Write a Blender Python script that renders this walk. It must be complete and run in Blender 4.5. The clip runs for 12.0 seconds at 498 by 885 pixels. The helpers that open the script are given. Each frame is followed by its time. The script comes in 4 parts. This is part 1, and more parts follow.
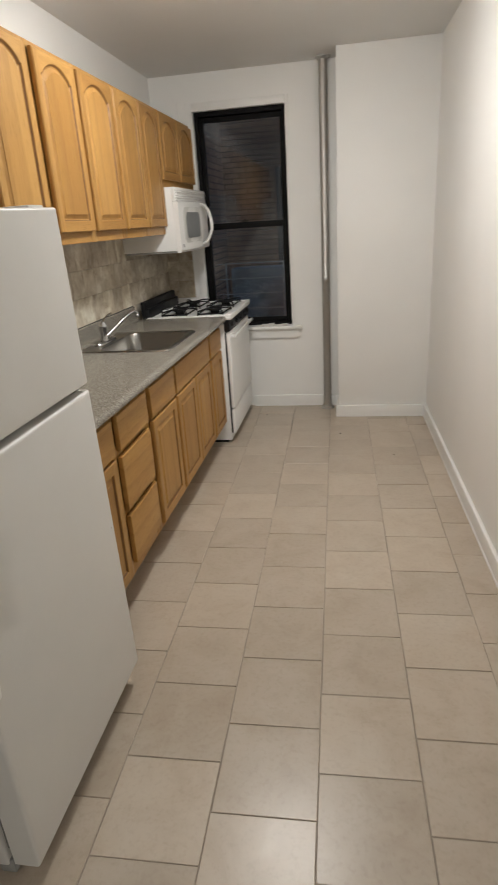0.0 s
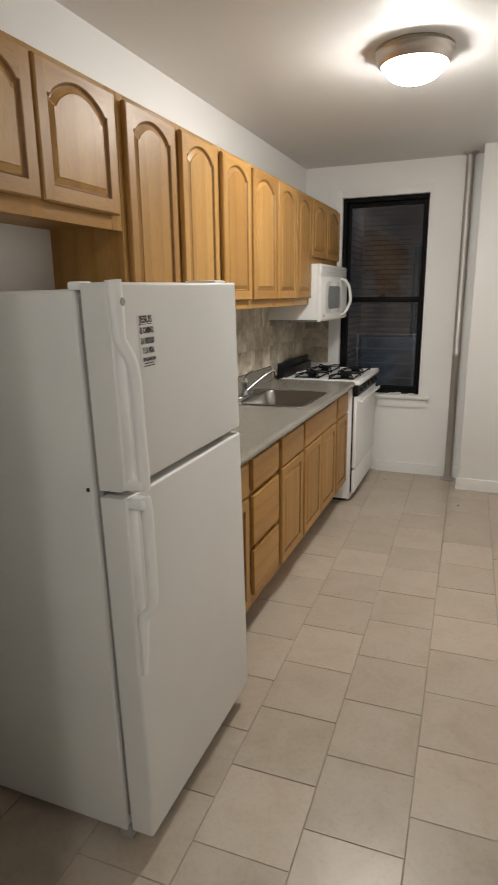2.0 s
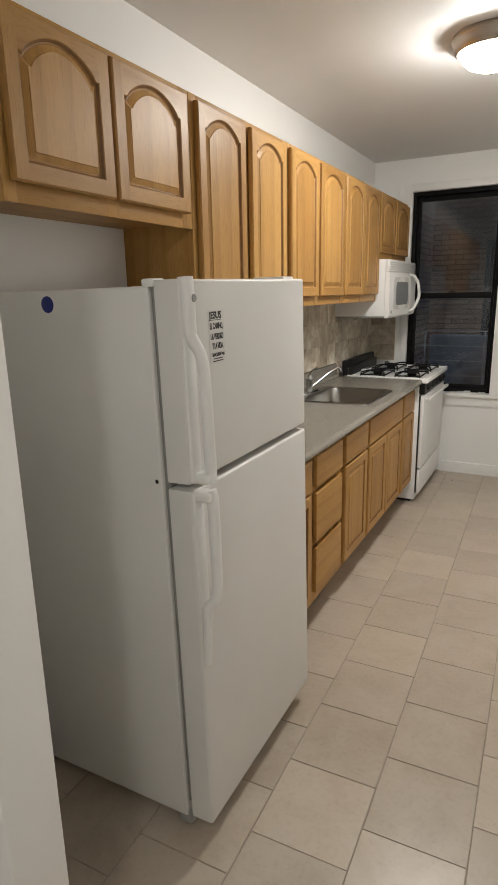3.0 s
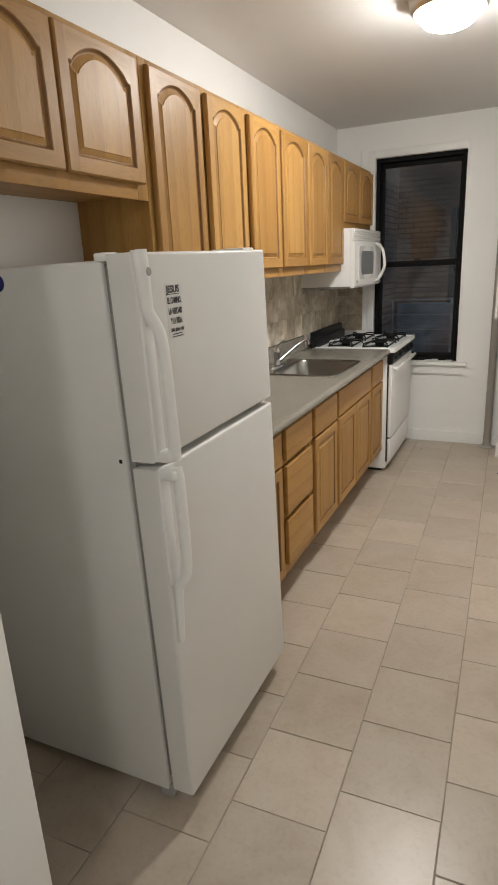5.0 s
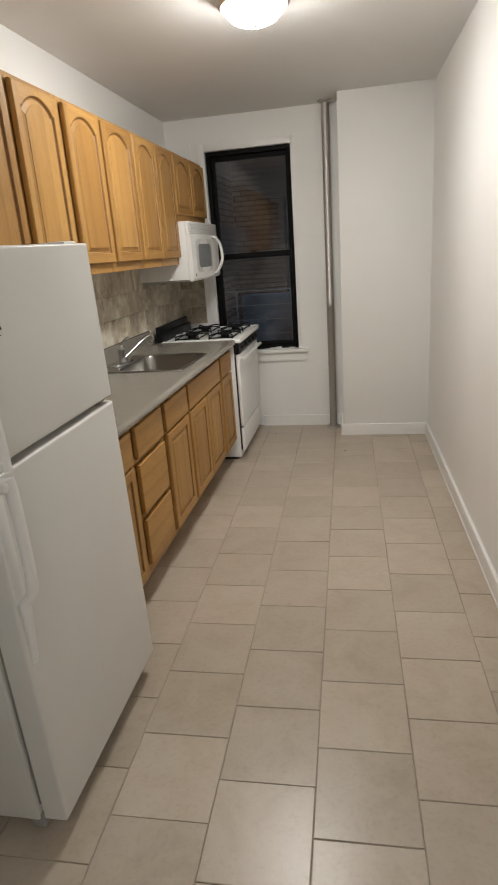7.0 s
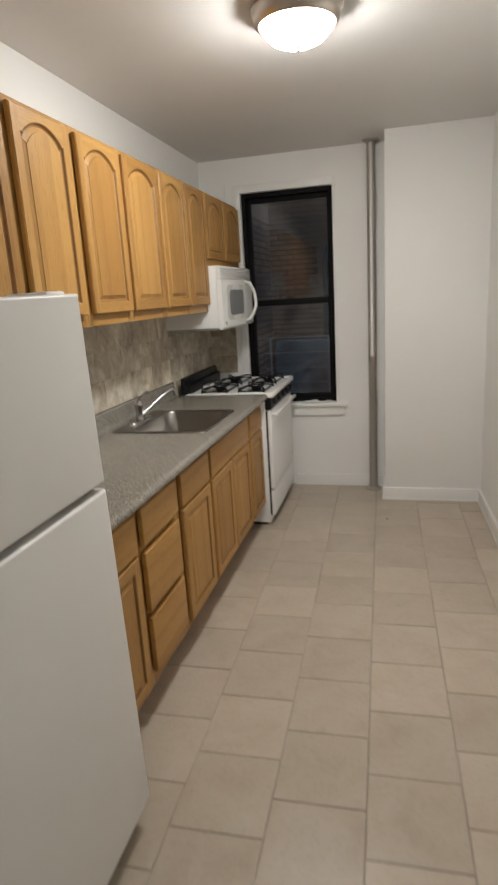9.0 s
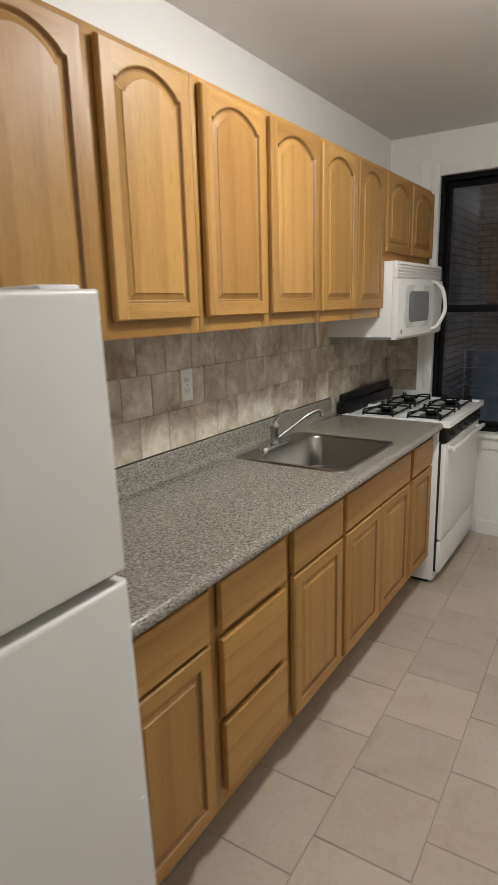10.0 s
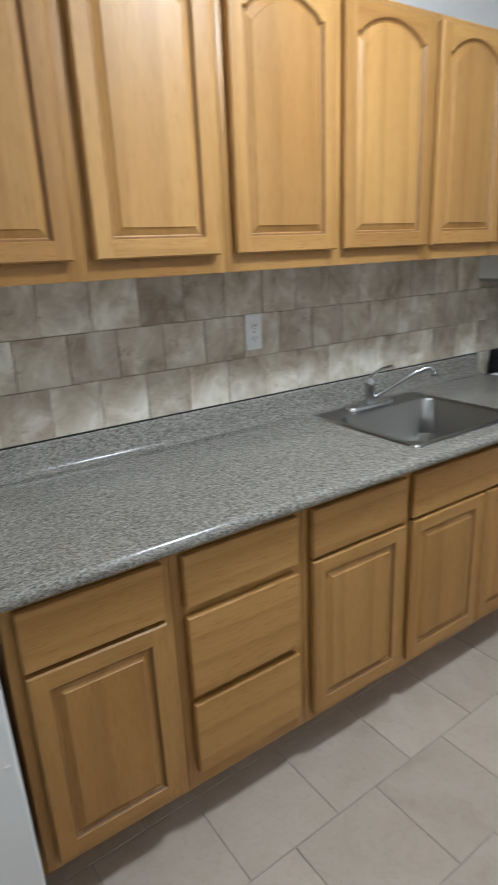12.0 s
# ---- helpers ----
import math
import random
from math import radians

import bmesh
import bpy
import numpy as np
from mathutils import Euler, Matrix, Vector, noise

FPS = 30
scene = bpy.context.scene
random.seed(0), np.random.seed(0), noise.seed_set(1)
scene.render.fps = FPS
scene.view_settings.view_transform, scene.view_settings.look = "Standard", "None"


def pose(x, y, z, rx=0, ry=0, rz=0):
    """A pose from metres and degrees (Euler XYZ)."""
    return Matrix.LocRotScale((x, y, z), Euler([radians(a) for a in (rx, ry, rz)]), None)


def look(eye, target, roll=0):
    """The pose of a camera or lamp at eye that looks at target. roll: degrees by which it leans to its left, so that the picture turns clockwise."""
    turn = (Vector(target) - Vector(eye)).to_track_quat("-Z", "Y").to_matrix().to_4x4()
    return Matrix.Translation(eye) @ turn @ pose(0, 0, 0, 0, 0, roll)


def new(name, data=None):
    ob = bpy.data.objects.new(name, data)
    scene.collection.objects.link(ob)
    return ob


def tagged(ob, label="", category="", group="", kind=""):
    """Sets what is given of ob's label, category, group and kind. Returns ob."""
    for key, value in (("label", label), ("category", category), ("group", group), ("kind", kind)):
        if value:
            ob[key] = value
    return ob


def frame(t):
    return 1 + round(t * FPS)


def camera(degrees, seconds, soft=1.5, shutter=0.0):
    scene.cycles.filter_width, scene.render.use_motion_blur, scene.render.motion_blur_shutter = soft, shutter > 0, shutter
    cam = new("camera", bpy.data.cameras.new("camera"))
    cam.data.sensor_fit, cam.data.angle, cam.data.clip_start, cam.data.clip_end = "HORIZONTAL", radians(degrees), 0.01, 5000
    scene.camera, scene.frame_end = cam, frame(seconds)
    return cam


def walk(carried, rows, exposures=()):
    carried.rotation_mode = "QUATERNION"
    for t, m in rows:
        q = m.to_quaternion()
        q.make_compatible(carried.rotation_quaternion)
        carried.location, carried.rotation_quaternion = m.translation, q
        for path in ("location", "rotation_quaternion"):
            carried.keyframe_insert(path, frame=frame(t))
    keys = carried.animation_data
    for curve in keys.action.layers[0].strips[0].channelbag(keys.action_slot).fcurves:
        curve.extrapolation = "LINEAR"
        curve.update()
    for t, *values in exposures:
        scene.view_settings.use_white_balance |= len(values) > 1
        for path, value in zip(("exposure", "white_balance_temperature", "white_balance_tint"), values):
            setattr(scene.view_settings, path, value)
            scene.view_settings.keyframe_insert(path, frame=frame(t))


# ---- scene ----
cam = camera(46.0, 12.0, soft=1.35, shutter=0.4)
PATH = [
    (0, (1.489, 0.729, 1.499), (1.143, 2.569, 0.795), -3.8),
    (0.5, (1.428, 0.634, 1.508), (1.244, 2.508, 0.834), -3.1),
    (1, (1.469, 0.546, 1.516), (1.040, 2.426, 0.986), -1.4),
    (1.5, (1.500, 0.481, 1.519), (0.908, 2.331, 1.045), -0.8),
    (2, (1.491, 0.471, 1.526), (0.771, 2.273, 1.038), -0.7),
    (2.5, (1.487, 0.456, 1.534), (0.632, 2.197, 1.045), -1.0),
    (2.7, (1.482, 0.457, 1.530), (0.576, 2.173, 1.045), -1.0),
    (4.3, (1.493, 0.471, 1.510), (0.605, 2.174, 0.952), -2.3),
    (4.5, (1.494, 0.477, 1.519), (0.625, 2.186, 0.950), -2.4),
    (5, (1.499, 0.482, 1.517), (0.676, 2.212, 0.941), -2.7),
    (5.5, (1.510, 0.484, 1.515), (0.744, 2.238, 0.934), -3.5),
    (6, (1.527, 0.493, 1.512), (0.878, 2.291, 0.923), -4.4),
    (6.5, (1.543, 0.507, 1.507), (1.045, 2.350, 0.910), -4.7),
    (7, (1.548, 0.513, 1.504), (1.163, 2.376, 0.887), -4.3),
    (7.2, (1.554, 0.518, 1.502), (1.191, 2.385, 0.884), -4.2),
    (8.8, (1.508, 0.838, 1.517), (1.072, 2.716, 0.987), -2.9),
    (9, (1.472, 0.962, 1.534), (0.981, 2.840, 1.051), -3.5),
    (9.3, (1.436, 1.146, 1.532), (0.813, 3.003, 1.126), -4.0),
    (9.5, (1.413, 1.295, 1.534), (0.644, 3.090, 1.103), -3.1),
    (9.8, (1.425, 1.476, 1.542), (0.396, 3.134, 1.102), -1.5),
    (10, (1.440, 1.609, 1.535), (0.370, 3.236, 1.077), -1.5),
    (10.2, (1.443, 1.732, 1.524), (0.335, 3.326, 1.043), -0.3),
    (10.5, (1.443, 1.926, 1.520), (0.128, 3.350, 1.029), -0.5),
    (10.8, (1.474, 2.033, 1.500), (-0.095, 3.176, 1.020), -1.7),
    (11, (1.511, 2.086, 1.503), (-0.171, 3.033, 0.981), -1.1),
    (11.2, (1.575, 2.117, 1.489), (-0.152, 2.952, 0.925), -2.3),
    (11.5, (1.634, 2.149, 1.486), (-0.085, 2.976, 0.885), -2.3),
    (12, (1.708, 2.192, 1.502), (0.121, 3.243, 0.888), -2.6),
]
EXPOSURES = [(0.0, 0.08, 6450, 10), (0.5, -0.02, 6450, 10), (1.0, -0.03, 6450, 10), (2.5, 0.10, 6470, 10), (4.5, 0.18, 6450, 10), (5.5, 0.16, 6450, 10), (6.5, 0.02, 6460, 10), (9.5, -0.05, 6420, 10),
             (10.5, 0.05, 6000, 9), (11.0, 0.09, 5750, 8), (11.5, 0.17, 5500, 7), (12.0, 0.15, 5280, 6)]
walk(cam, [(t, look(eye, target, roll)) for t, eye, target, roll in PATH], EXPOSURES)

# ---- light ----
LAMP_GLOW, HALL_GLOW = 155.0, 76.0
world = bpy.data.worlds.new("dusk")
scene.world = world
world.use_nodes = True
_n = world.node_tree.nodes
_sky = _n.new("ShaderNodeTexSky")
_sky.sky_type, _sky.sun_disc = "NISHITA", False
_sky.sun_elevation, _sky.sun_rotation = radians(34.0), radians(200)
_n["Background"].inputs["Strength"].default_value = 0.15
world.node_tree.links.new(_sky.outputs["Color"], _n["Background"].inputs["Color"])

# ---- plan, in metres ----
XR, YB, ZC = 2.056, 5.555, 2.532           # right wall, window wall, ceiling
YN, XH, YA = -2.6, 0.735, 1.085             # end of the hall, hall wall, alcove side
CHX, CHY = 1.385, 5.243                   # chimney breast
WX0, WX1, WZ0, WZ1 = 0.314, 1.006, 0.685, 2.286
SKEW, SKEW_Y = 0.024, 5.2                 # the long wall and the tiles run slightly askew to the cabinets


def long_wall(y):
    """Where the face of the long plain wall stands at y."""
    return XR + SKEW * (SKEW_Y - y)



# ---- materials ----
class Mat:
    """A node material under construction."""

    def __init__(self, name, rough=0.5, metal=0.0, spec=0.5, coat=0.0):
        self.m = bpy.data.materials.new(name)
        self.m.use_nodes = True
        self.t = self.m.node_tree
        self.b = self.t.nodes["Principled BSDF"]
        self.b.inputs["Roughness"].default_value = rough
        self.b.inputs["Metallic"].default_value = metal
        self.b.inputs["Specular IOR Level"].default_value = spec
        self.b.inputs["Coat Weight"].default_value = coat
        self.b.inputs["Coat Roughness"].default_value = 0.24

    def node(self, kind, **values):
        n = self.t.nodes.new("ShaderNode" + kind)
        for k, v in values.items():
            n.inputs[k].default_value = v
        return n

    def link(self, a, b):
        self.t.links.new(a, b)

    def coords(self, scale=(1, 1, 1), spread=0.0, world_space=False):
        if world_space:
            co = self.node("NewGeometry").outputs["Position"]
        else:
            co = self.node("TexCoord").outputs["Object"]
        mp = self.node("Mapping", Scale=scale)
        self.link(co, mp.inputs["Vector"])
        if spread:
            info = self.node("ObjectInfo")
            mul = self.node("Math")
            mul.operation = "MULTIPLY"
            mul.inputs[1].default_value = spread
            self.link(info.outputs["Random"], mul.inputs[0])
            comb = self.node("CombineXYZ")
            for axis in "XYZ":
                self.link(mul.outputs[0], comb.inputs[axis])
            self.link(comb.outputs[0], mp.inputs["Location"])
        return mp.outputs["Vector"]

    def noise(self, co, scale, detail=4.0, rough=0.55, warp=0.0):
        n = self.node("TexNoise", Scale=scale, Detail=detail, Roughness=rough, Distortion=warp)
        self.link(co, n.inputs["Vector"])
        return n.outputs["Fac"]

    def ramp(self, fac, stops):
        r = self.node("ValToRGB")
        while len(r.color_ramp.elements) < len(stops):
            r.color_ramp.elements.new(0.5)
        for e, (p, c) in zip(r.color_ramp.elements, stops):
            e.position = p
            e.color = (*c, 1) if len(c) == 3 else c
        self.link(fac, r.inputs["Fac"])
        return r.outputs["Color"]

    def mix(self, fac, a, b, how="MIX"):
        m = self.t.nodes.new("ShaderNodeMix")
        m.data_type, m.blend_type = "RGBA", how
        for sock, v in ((m.inputs["Factor"], fac), (m.inputs["A"], a), (m.inputs["B"], b)):
            if isinstance(v, (int, float)):
                sock.default_value = v
            elif isinstance(v, tuple):
                sock.default_value = (*v, 1)
            else:
                self.link(v, sock)
        return m.outputs["Result"]

    def colour(self, c):
        if isinstance(c, tuple):
            self.b.inputs["Base Color"].default_value = (*c, 1)
        else:
            self.link(c, self.b.inputs["Base Color"])
        return self

    def rough(self, fac, low, high):
        m = self.node("MapRange")
        m.inputs["To Min"].default_value, m.inputs["To Max"].default_value = low, high
        self.link(fac, m.inputs["Value"])
        self.link(m.outputs[0], self.b.inputs["Roughness"])
        return self

    def bump(self, fac, strength, distance):
        n = self.node("Bump", Strength=strength, Distance=distance)
        self.link(fac, n.inputs["Height"])
        self.link(n.outputs["Normal"], self.b.inputs["Normal"])
        return self


def paint(name, base, rough=0.55, wear=0.04, grain=0.15):
    """Rolled wall paint: faint roller stipple and slight unevenness."""
    m = Mat(name, rough, spec=0.4)
    co = m.coords(world_space=True)
    big, fine = m.noise(co, 1.3, 3), m.noise(co, 260.0, 2)
    lo = tuple(c * (1 - wear) for c in base)
    m.colour(m.ramp(big, [(0.3, lo), (0.7, base)]))
    m.rough(m.noise(co, 5.0), rough - 0.08, rough + 0.1)
    mid = m.noise(co, 9.0, 3)
    both = m.node("Math")
    both.operation = "MULTIPLY_ADD"
    both.inputs[1].default_value = 6.0
    m.link(mid, both.inputs[0])
    m.link(fine, both.inputs[2])
    return m.bump(both.outputs[0], grain, 0.0012).m


def oak(name, along):
    """Honey-stained, lacquered oak: soft cathedral figure, short fine pores; along: the axis of the grain."""
    m = Mat(name, 0.45, spec=0.32, coat=0.06)
    axis = "xyz".index(along)
    fine, broad, cloud = [75.0] * 3, [7.0] * 3, [3.0] * 3
    fine[axis], broad[axis], cloud[axis] = 6.0, 0.9, 0.7
    pore = m.noise(m.coords(tuple(fine), spread=37.0), 3.4, 4, 0.6, 0.2)
    flow = m.coords(tuple(broad), spread=23.0)
    wave = m.node("TexWave", Scale=0.7, Distortion=6.5, Detail=4.0)
    wave.inputs["Detail Scale"].default_value = 0.55
    wave.inputs["Detail Roughness"].default_value = 0.55
    wave.wave_type, wave.rings_direction, wave.wave_profile = "RINGS", along.upper(), "SAW"
    lean = m.node("Mapping", Rotation=(0.10, 0.13, 0.08), Location=(0.7, 0.4, 0.9))
    m.link(flow, lean.inputs["Vector"])
    m.link(lean.outputs[0], wave.inputs["Vector"])
    base = m.ramp(m.noise(m.coords(tuple(cloud), spread=11.0), 1.6, 3), [(0.28, (0.372, 0.195, 0.053)), (0.72, (0.458, 0.264, 0.082))])
    figure = m.ramp(wave.outputs["Fac"], [(0.0, (1.03, 1.03, 1.03)), (0.55, (1.0, 0.99, 0.98)), (0.9, (0.70, 0.62, 0.52)), (1.0, (0.92, 0.90, 0.86))])
    streak = m.ramp(pore, [(0.32, (0.74, 0.66, 0.57)), (0.45, (0.97, 0.96, 0.94)), (0.68, (1.04, 1.04, 1.04))])
    tone = m.ramp(m.node("ObjectInfo").outputs["Random"], [(0.0, (0.86, 0.82, 0.77)), (0.5, (0.98, 0.97, 0.96)), (1.0, (1.08, 1.08, 1.08))])
    lined = m.mix(0.8, m.mix(0.45, base, figure, "MULTIPLY"), streak, "MULTIPLY")
    m.colour(m.mix(1.0, lined, tone, "MULTIPLY"))
    m.rough(pore, 0.50, 0.40)
    m.b.inputs["Coat Roughness"].default_value = 0.3
    return m.bump(pore, 0.07, 0.0005).m


def enamel(name, base, rough=0.32, stipple=0.25):
    """Appliance enamel over steel, with a fine orange-peel surface and faint smudges."""
    m = Mat(name, rough, spec=0.5)
    co = m.coords()
    smudge = m.noise(co, 3.2, 5, 0.6)
    m.colour(m.ramp(smudge, [(0.25, tuple(c * 0.94 for c in base)), (0.75, base)]))
    m.rough(m.noise(co, 6.0, 4), rough - 0.06, rough + 0.12)
    return m.bump(m.noise(co, 420.0, 1), stipple, 0.0006).m


def plain(name, base, rough=0.5, metal=0.0, vary=0.12, scale=14.0, bump=0.0, spec=0.5):
    m = Mat(name, rough, metal, spec)
    co = m.coords()
    n = m.noise(co, scale, 5, 0.6)
    m.colour(m.ramp(n, [(0.25, tuple(c * (1 - vary) for c in base)), (0.75, tuple(min(1.0, c * (1 + vary * 0.4)) for c in base))]))
    m.rough(n, max(0.05, rough - 0.08), min(1.0, rough + 0.1))
    if bump:
        m.bump(m.noise(co, scale * 8, 3), bump, 0.001)
    return m.m


def brushed(name, base, rough=0.3, along=(1, 60, 60)):
    m = Mat(name, rough, 1.0)
    n = m.noise(m.coords(along), 9.0, 3)
    m.colour(m.ramp(n, [(0.2, tuple(c * 0.82 for c in base)), (0.8, base)]))
    m.rough(n, rough - 0.08, rough + 0.12)
    return m.bump(n, 0.06, 0.0005).m


def floor_tile_material():
    m = Mat("beige_ceramic", 0.34, spec=0.5)
    co = m.coords(spread=31.0)
    cloud, fleck = m.noise(co, 6.0, 6, 0.6, 0.6), m.noise(co, 60.0, 3, 0.6)
    base = m.ramp(cloud, [(0.22, (0.412, 0.340, 0.262)), (0.5, (0.475, 0.408, 0.328)), (0.8, (0.515, 0.456, 0.380))])
    speck = m.ramp(fleck, [(0.3, (0.88, 0.86, 0.84)), (0.5, (1, 1, 1))])
    tone = m.ramp(m.node("ObjectInfo").outputs["Random"], [(0.0, (0.90, 0.89, 0.88)), (1.0, (1.05, 1.04, 1.03))])
    m.colour(m.mix(1.0, m.mix(0.6, base, speck, "MULTIPLY"), tone, "MULTIPLY"))
    m.rough(cloud, 0.24, 0.40)
    return m.bump(m.noise(co, 22.0, 4), 0.12, 0.0012).m


def stone_tile_material():
    """Mottled travertine-look wall tile in taupe, cream and brown."""
    m = Mat("travertine_tile", 0.38, spec=0.45)
    co = m.coords(spread=53.0)
    cloud = m.noise(co, 8.5, 8, 0.62, 0.5)
    base = m.ramp(cloud, [(0.32, (0.315, 0.250, 0.170)), (0.43, (0.46, 0.395, 0.300)), (0.55, (0.585, 0.530, 0.430)), (0.66, (0.74, 0.70, 0.61))])
    vein = m.ramp(m.noise(co, 15.0, 7, 0.70, 1.4), [(0.33, (0.58, 0.47, 0.36)), (0.41, (1, 1, 1)), (0.62, (1.0, 1.0, 1.0)), (0.70, (1.22, 1.22, 1.22))])
    tone = m.ramp(m.node("ObjectInfo").outputs["Random"], [(0.0, (0.80, 0.765, 0.73)), (0.5, (1.0, 0.99, 0.975)), (1.0, (1.2, 1.21, 1.2))])
    m.colour(m.mix(1.0, m.mix(0.7, base, vein, "MULTIPLY"), tone, "MULTIPLY"))
    m.rough(cloud, 0.30, 0.5)
    return m.bump(cloud, 0.15, 0.002).m


def laminate_material():
    """Grey granite-look laminate: dark, cream and grey flecks of about 3 mm."""
    m = Mat("granite_laminate", 0.3, spec=0.5)
    co = m.coords((1.0, 0.8, 1.0))
    a = m.noise(co, 250.0, 3, 0.6, 0.4)
    b = m.noise(m.coords((1.0, 1.0, 1.0), spread=9.0), 140.0, 4, 0.6, 0.8)
    base = m.ramp(a, [(0.32, (0.080, 0.073, 0.062)), (0.44, (0.195, 0.180, 0.154)), (0.54, (0.300, 0.282, 0.244)), (0.68, (0.45, 0.427, 0.38))])
    tan = m.ramp(b, [(0.36, (0.45, 0.41, 0.36)), (0.5, (1, 1, 1)), (0.66, (1.25, 1.24, 1.2))])
    m.colour(m.mix(0.8, base, tan, "MULTIPLY"))
    m.rough(m.noise(m.coords(), 4.0), 0.15, 0.27)
    return m.bump(a, 0.03, 0.0003).m


def brick_material():
    m = Mat("old_brick", 0.85)
    co = m.coords(spread=17.0)
    n = m.noise(co, 9.0, 5, 0.65)
    base = m.ramp(n, [(0.2, (0.22, 0.18, 0.16)), (0.55, (0.36, 0.30, 0.26)), (0.85, (0.48, 0.42, 0.38))])
    tone = m.ramp(m.node("ObjectInfo").outputs["Random"], [(0.0, (0.65, 0.62, 0.60)), (1.0, (1.2, 1.1, 1.05))])
    m.colour(m.mix(1.0, base, tone, "MULTIPLY"))
    return m.bump(n, 0.5, 0.004).m


def brick_wall_material():
    """Far brickwork: running bond, too far off to pick apart."""
    m = Mat("far_brickwork", 0.9)
    co = m.coords(world_space=True)
    sep = m.node("SeparateXYZ")
    m.link(co, sep.inputs[0])
    add = m.node("Math")
    m.link(sep.outputs["X"], add.inputs[0])
    m.link(sep.outputs["Y"], add.inputs[1])
    comb = m.node("CombineXYZ")
    m.link(add.outputs[0], comb.inputs["X"])
    m.link(sep.outputs["Z"], comb.inputs["Y"])
    t = m.node("TexBrick", Scale=1.0)
    t.inputs["Brick Width"].default_value, t.inputs["Row Height"].default_value = 0.20, 0.066
    t.inputs["Mortar Size"].default_value = 0.006
    t.inputs["Color1"].default_value = (0.330, 0.245, 0.205, 1)
    t.inputs["Color2"].default_value = (0.240, 0.175, 0.148, 1)
    t.inputs["Mortar"].default_value = (0.10, 0.09, 0.085, 1)
    m.link(comb.outputs[0], t.inputs["Vector"])
    soot = m.ramp(m.noise(co, 0.9, 5), [(0.3, (0.5, 0.48, 0.47)), (0.7, (1.1, 1.05, 1.0))])
    m.colour(m.mix(1.0, t.outputs["Color"], soot, "MULTIPLY"))
    return m.bump(t.outputs["Fac"], -0.6, 0.006).m


def glass_material():
    m = Mat("window_glass", 0.0, spec=0.5)
    m.b.inputs["Transmission Weight"].default_value = 1.0
    m.b.inputs["IOR"].default_value = 1.45
    n = m.noise(m.coords(), 3.0, 4)
    m.colour(m.ramp(n, [(0.3, (0.80, 0.84, 0.86)), (0.7, (0.92, 0.94, 0.95))]))
    m.rough(m.noise(m.coords(), 8.0, 5), 0.0, 0.07)
    return m.m


def glowing_glass(name, glow):
    m = Mat(name, 0.3)
    m.colour((0.9, 0.88, 0.84))
    m.b.inputs["Emission Color"].default_value = (1.0, 0.975, 0.925, 1)
    m.b.inputs["Emission Strength"].default_value = glow
    return m.m


WALL = paint("white_wall_paint", (0.88, 0.875, 0.855))
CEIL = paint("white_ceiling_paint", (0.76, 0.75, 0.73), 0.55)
TRIM = paint("white_gloss_trim", (0.88, 0.875, 0.855), 0.36, 0.05, 0.08)
OAK_V, OAK_H, OAK_D = oak("honey_oak_upright", "z"), oak("honey_oak_level", "y"), oak("honey_oak_deep", "x")
# panel-groove oak: stain plus the groove's contact shade, put into one dark colour
OAK_GROOVE = plain("stain_and_shade_oak_groove", (0.20, 0.094, 0.025), 0.5, vary=0.3, scale=40)
FLOOR_TILE, STONE_TILE, LAMINATE = floor_tile_material(), stone_tile_material(), laminate_material()
GROUT = plain("floor_grout", (0.375, 0.322, 0.262), 0.9, vary=0.3, scale=30)
WALL_GROUT = plain("wall_grout", (0.60, 0.55, 0.47), 0.9, vary=0.25, scale=30)
FRIDGE_WHITE = enamel("textured_white_enamel", (0.72, 0.71, 0.68), 0.36, 0.5)
STOVE_WHITE = enamel("gloss_white_enamel", (0.87, 0.87, 0.86), 0.34, 0.03)
PLASTIC_WHITE = enamel("white_plastic", (0.84, 0.835, 0.815), 0.34, 0.05)
GASKET = plain("grey_rubber", (0.27, 0.27, 0.25), 0.8)
BLACK = plain("black_enamel", (0.011, 0.011, 0.012), 0.34, vary=0.4, spec=0.22)
IRON = plain("cast_iron", (0.013, 0.013, 0.014), 0.65, vary=0.4, bump=0.3, spec=0.25)
FRAME_BLACK = plain("black_window_paint", (0.008, 0.0075, 0.0075), 0.62, vary=0.5, spec=0.14)
STEEL = brushed("brushed_stainless", (0.33, 0.32, 0.30), 0.29, (30, 190, 190))
CHROME = brushed("chrome", (0.52, 0.52, 0.52), 0.2)
PIPE_METAL = brushed("bare_pipe_metal", (0.56, 0.54, 0.51), 0.52, (30, 30, 3))
NICKEL = brushed("brushed_nickel", (0.47, 0.42, 0.37), 0.34)
BRONZE = plain("dark_bronze", (0.06, 0.045, 0.035), 0.4, 0.6, vary=0.5)
DARK = plain("dark_cavity", (0.02, 0.02, 0.02), 0.8)
INK = plain("black_ink", (0.02, 0.02, 0.02), 0.6)
BLUE = plain("blue_sticker", (0.01, 0.02, 0.16), 0.45)
PAPER = plain("pale_sticker", (0.66, 0.655, 0.63), 0.5, vary=0.05)
GREY_GLASS = plain("grey_oven_window", (0.22, 0.23, 0.235), 0.45, vary=0.2)
MIDGREY = plain("grey_plastic", (0.34, 0.34, 0.33), 0.5)
OUT_METAL = plain("weathered_rail", (0.30, 0.33, 0.37), 0.6, 0.2, vary=0.4)
TAR = plain("tar_roofing", (0.05, 0.055, 0.065), 0.9, vary=0.5, scale=4, bump=0.4)
BRICK, BRICKWORK, GLASS = brick_material(), brick_wall_material(), glass_material()
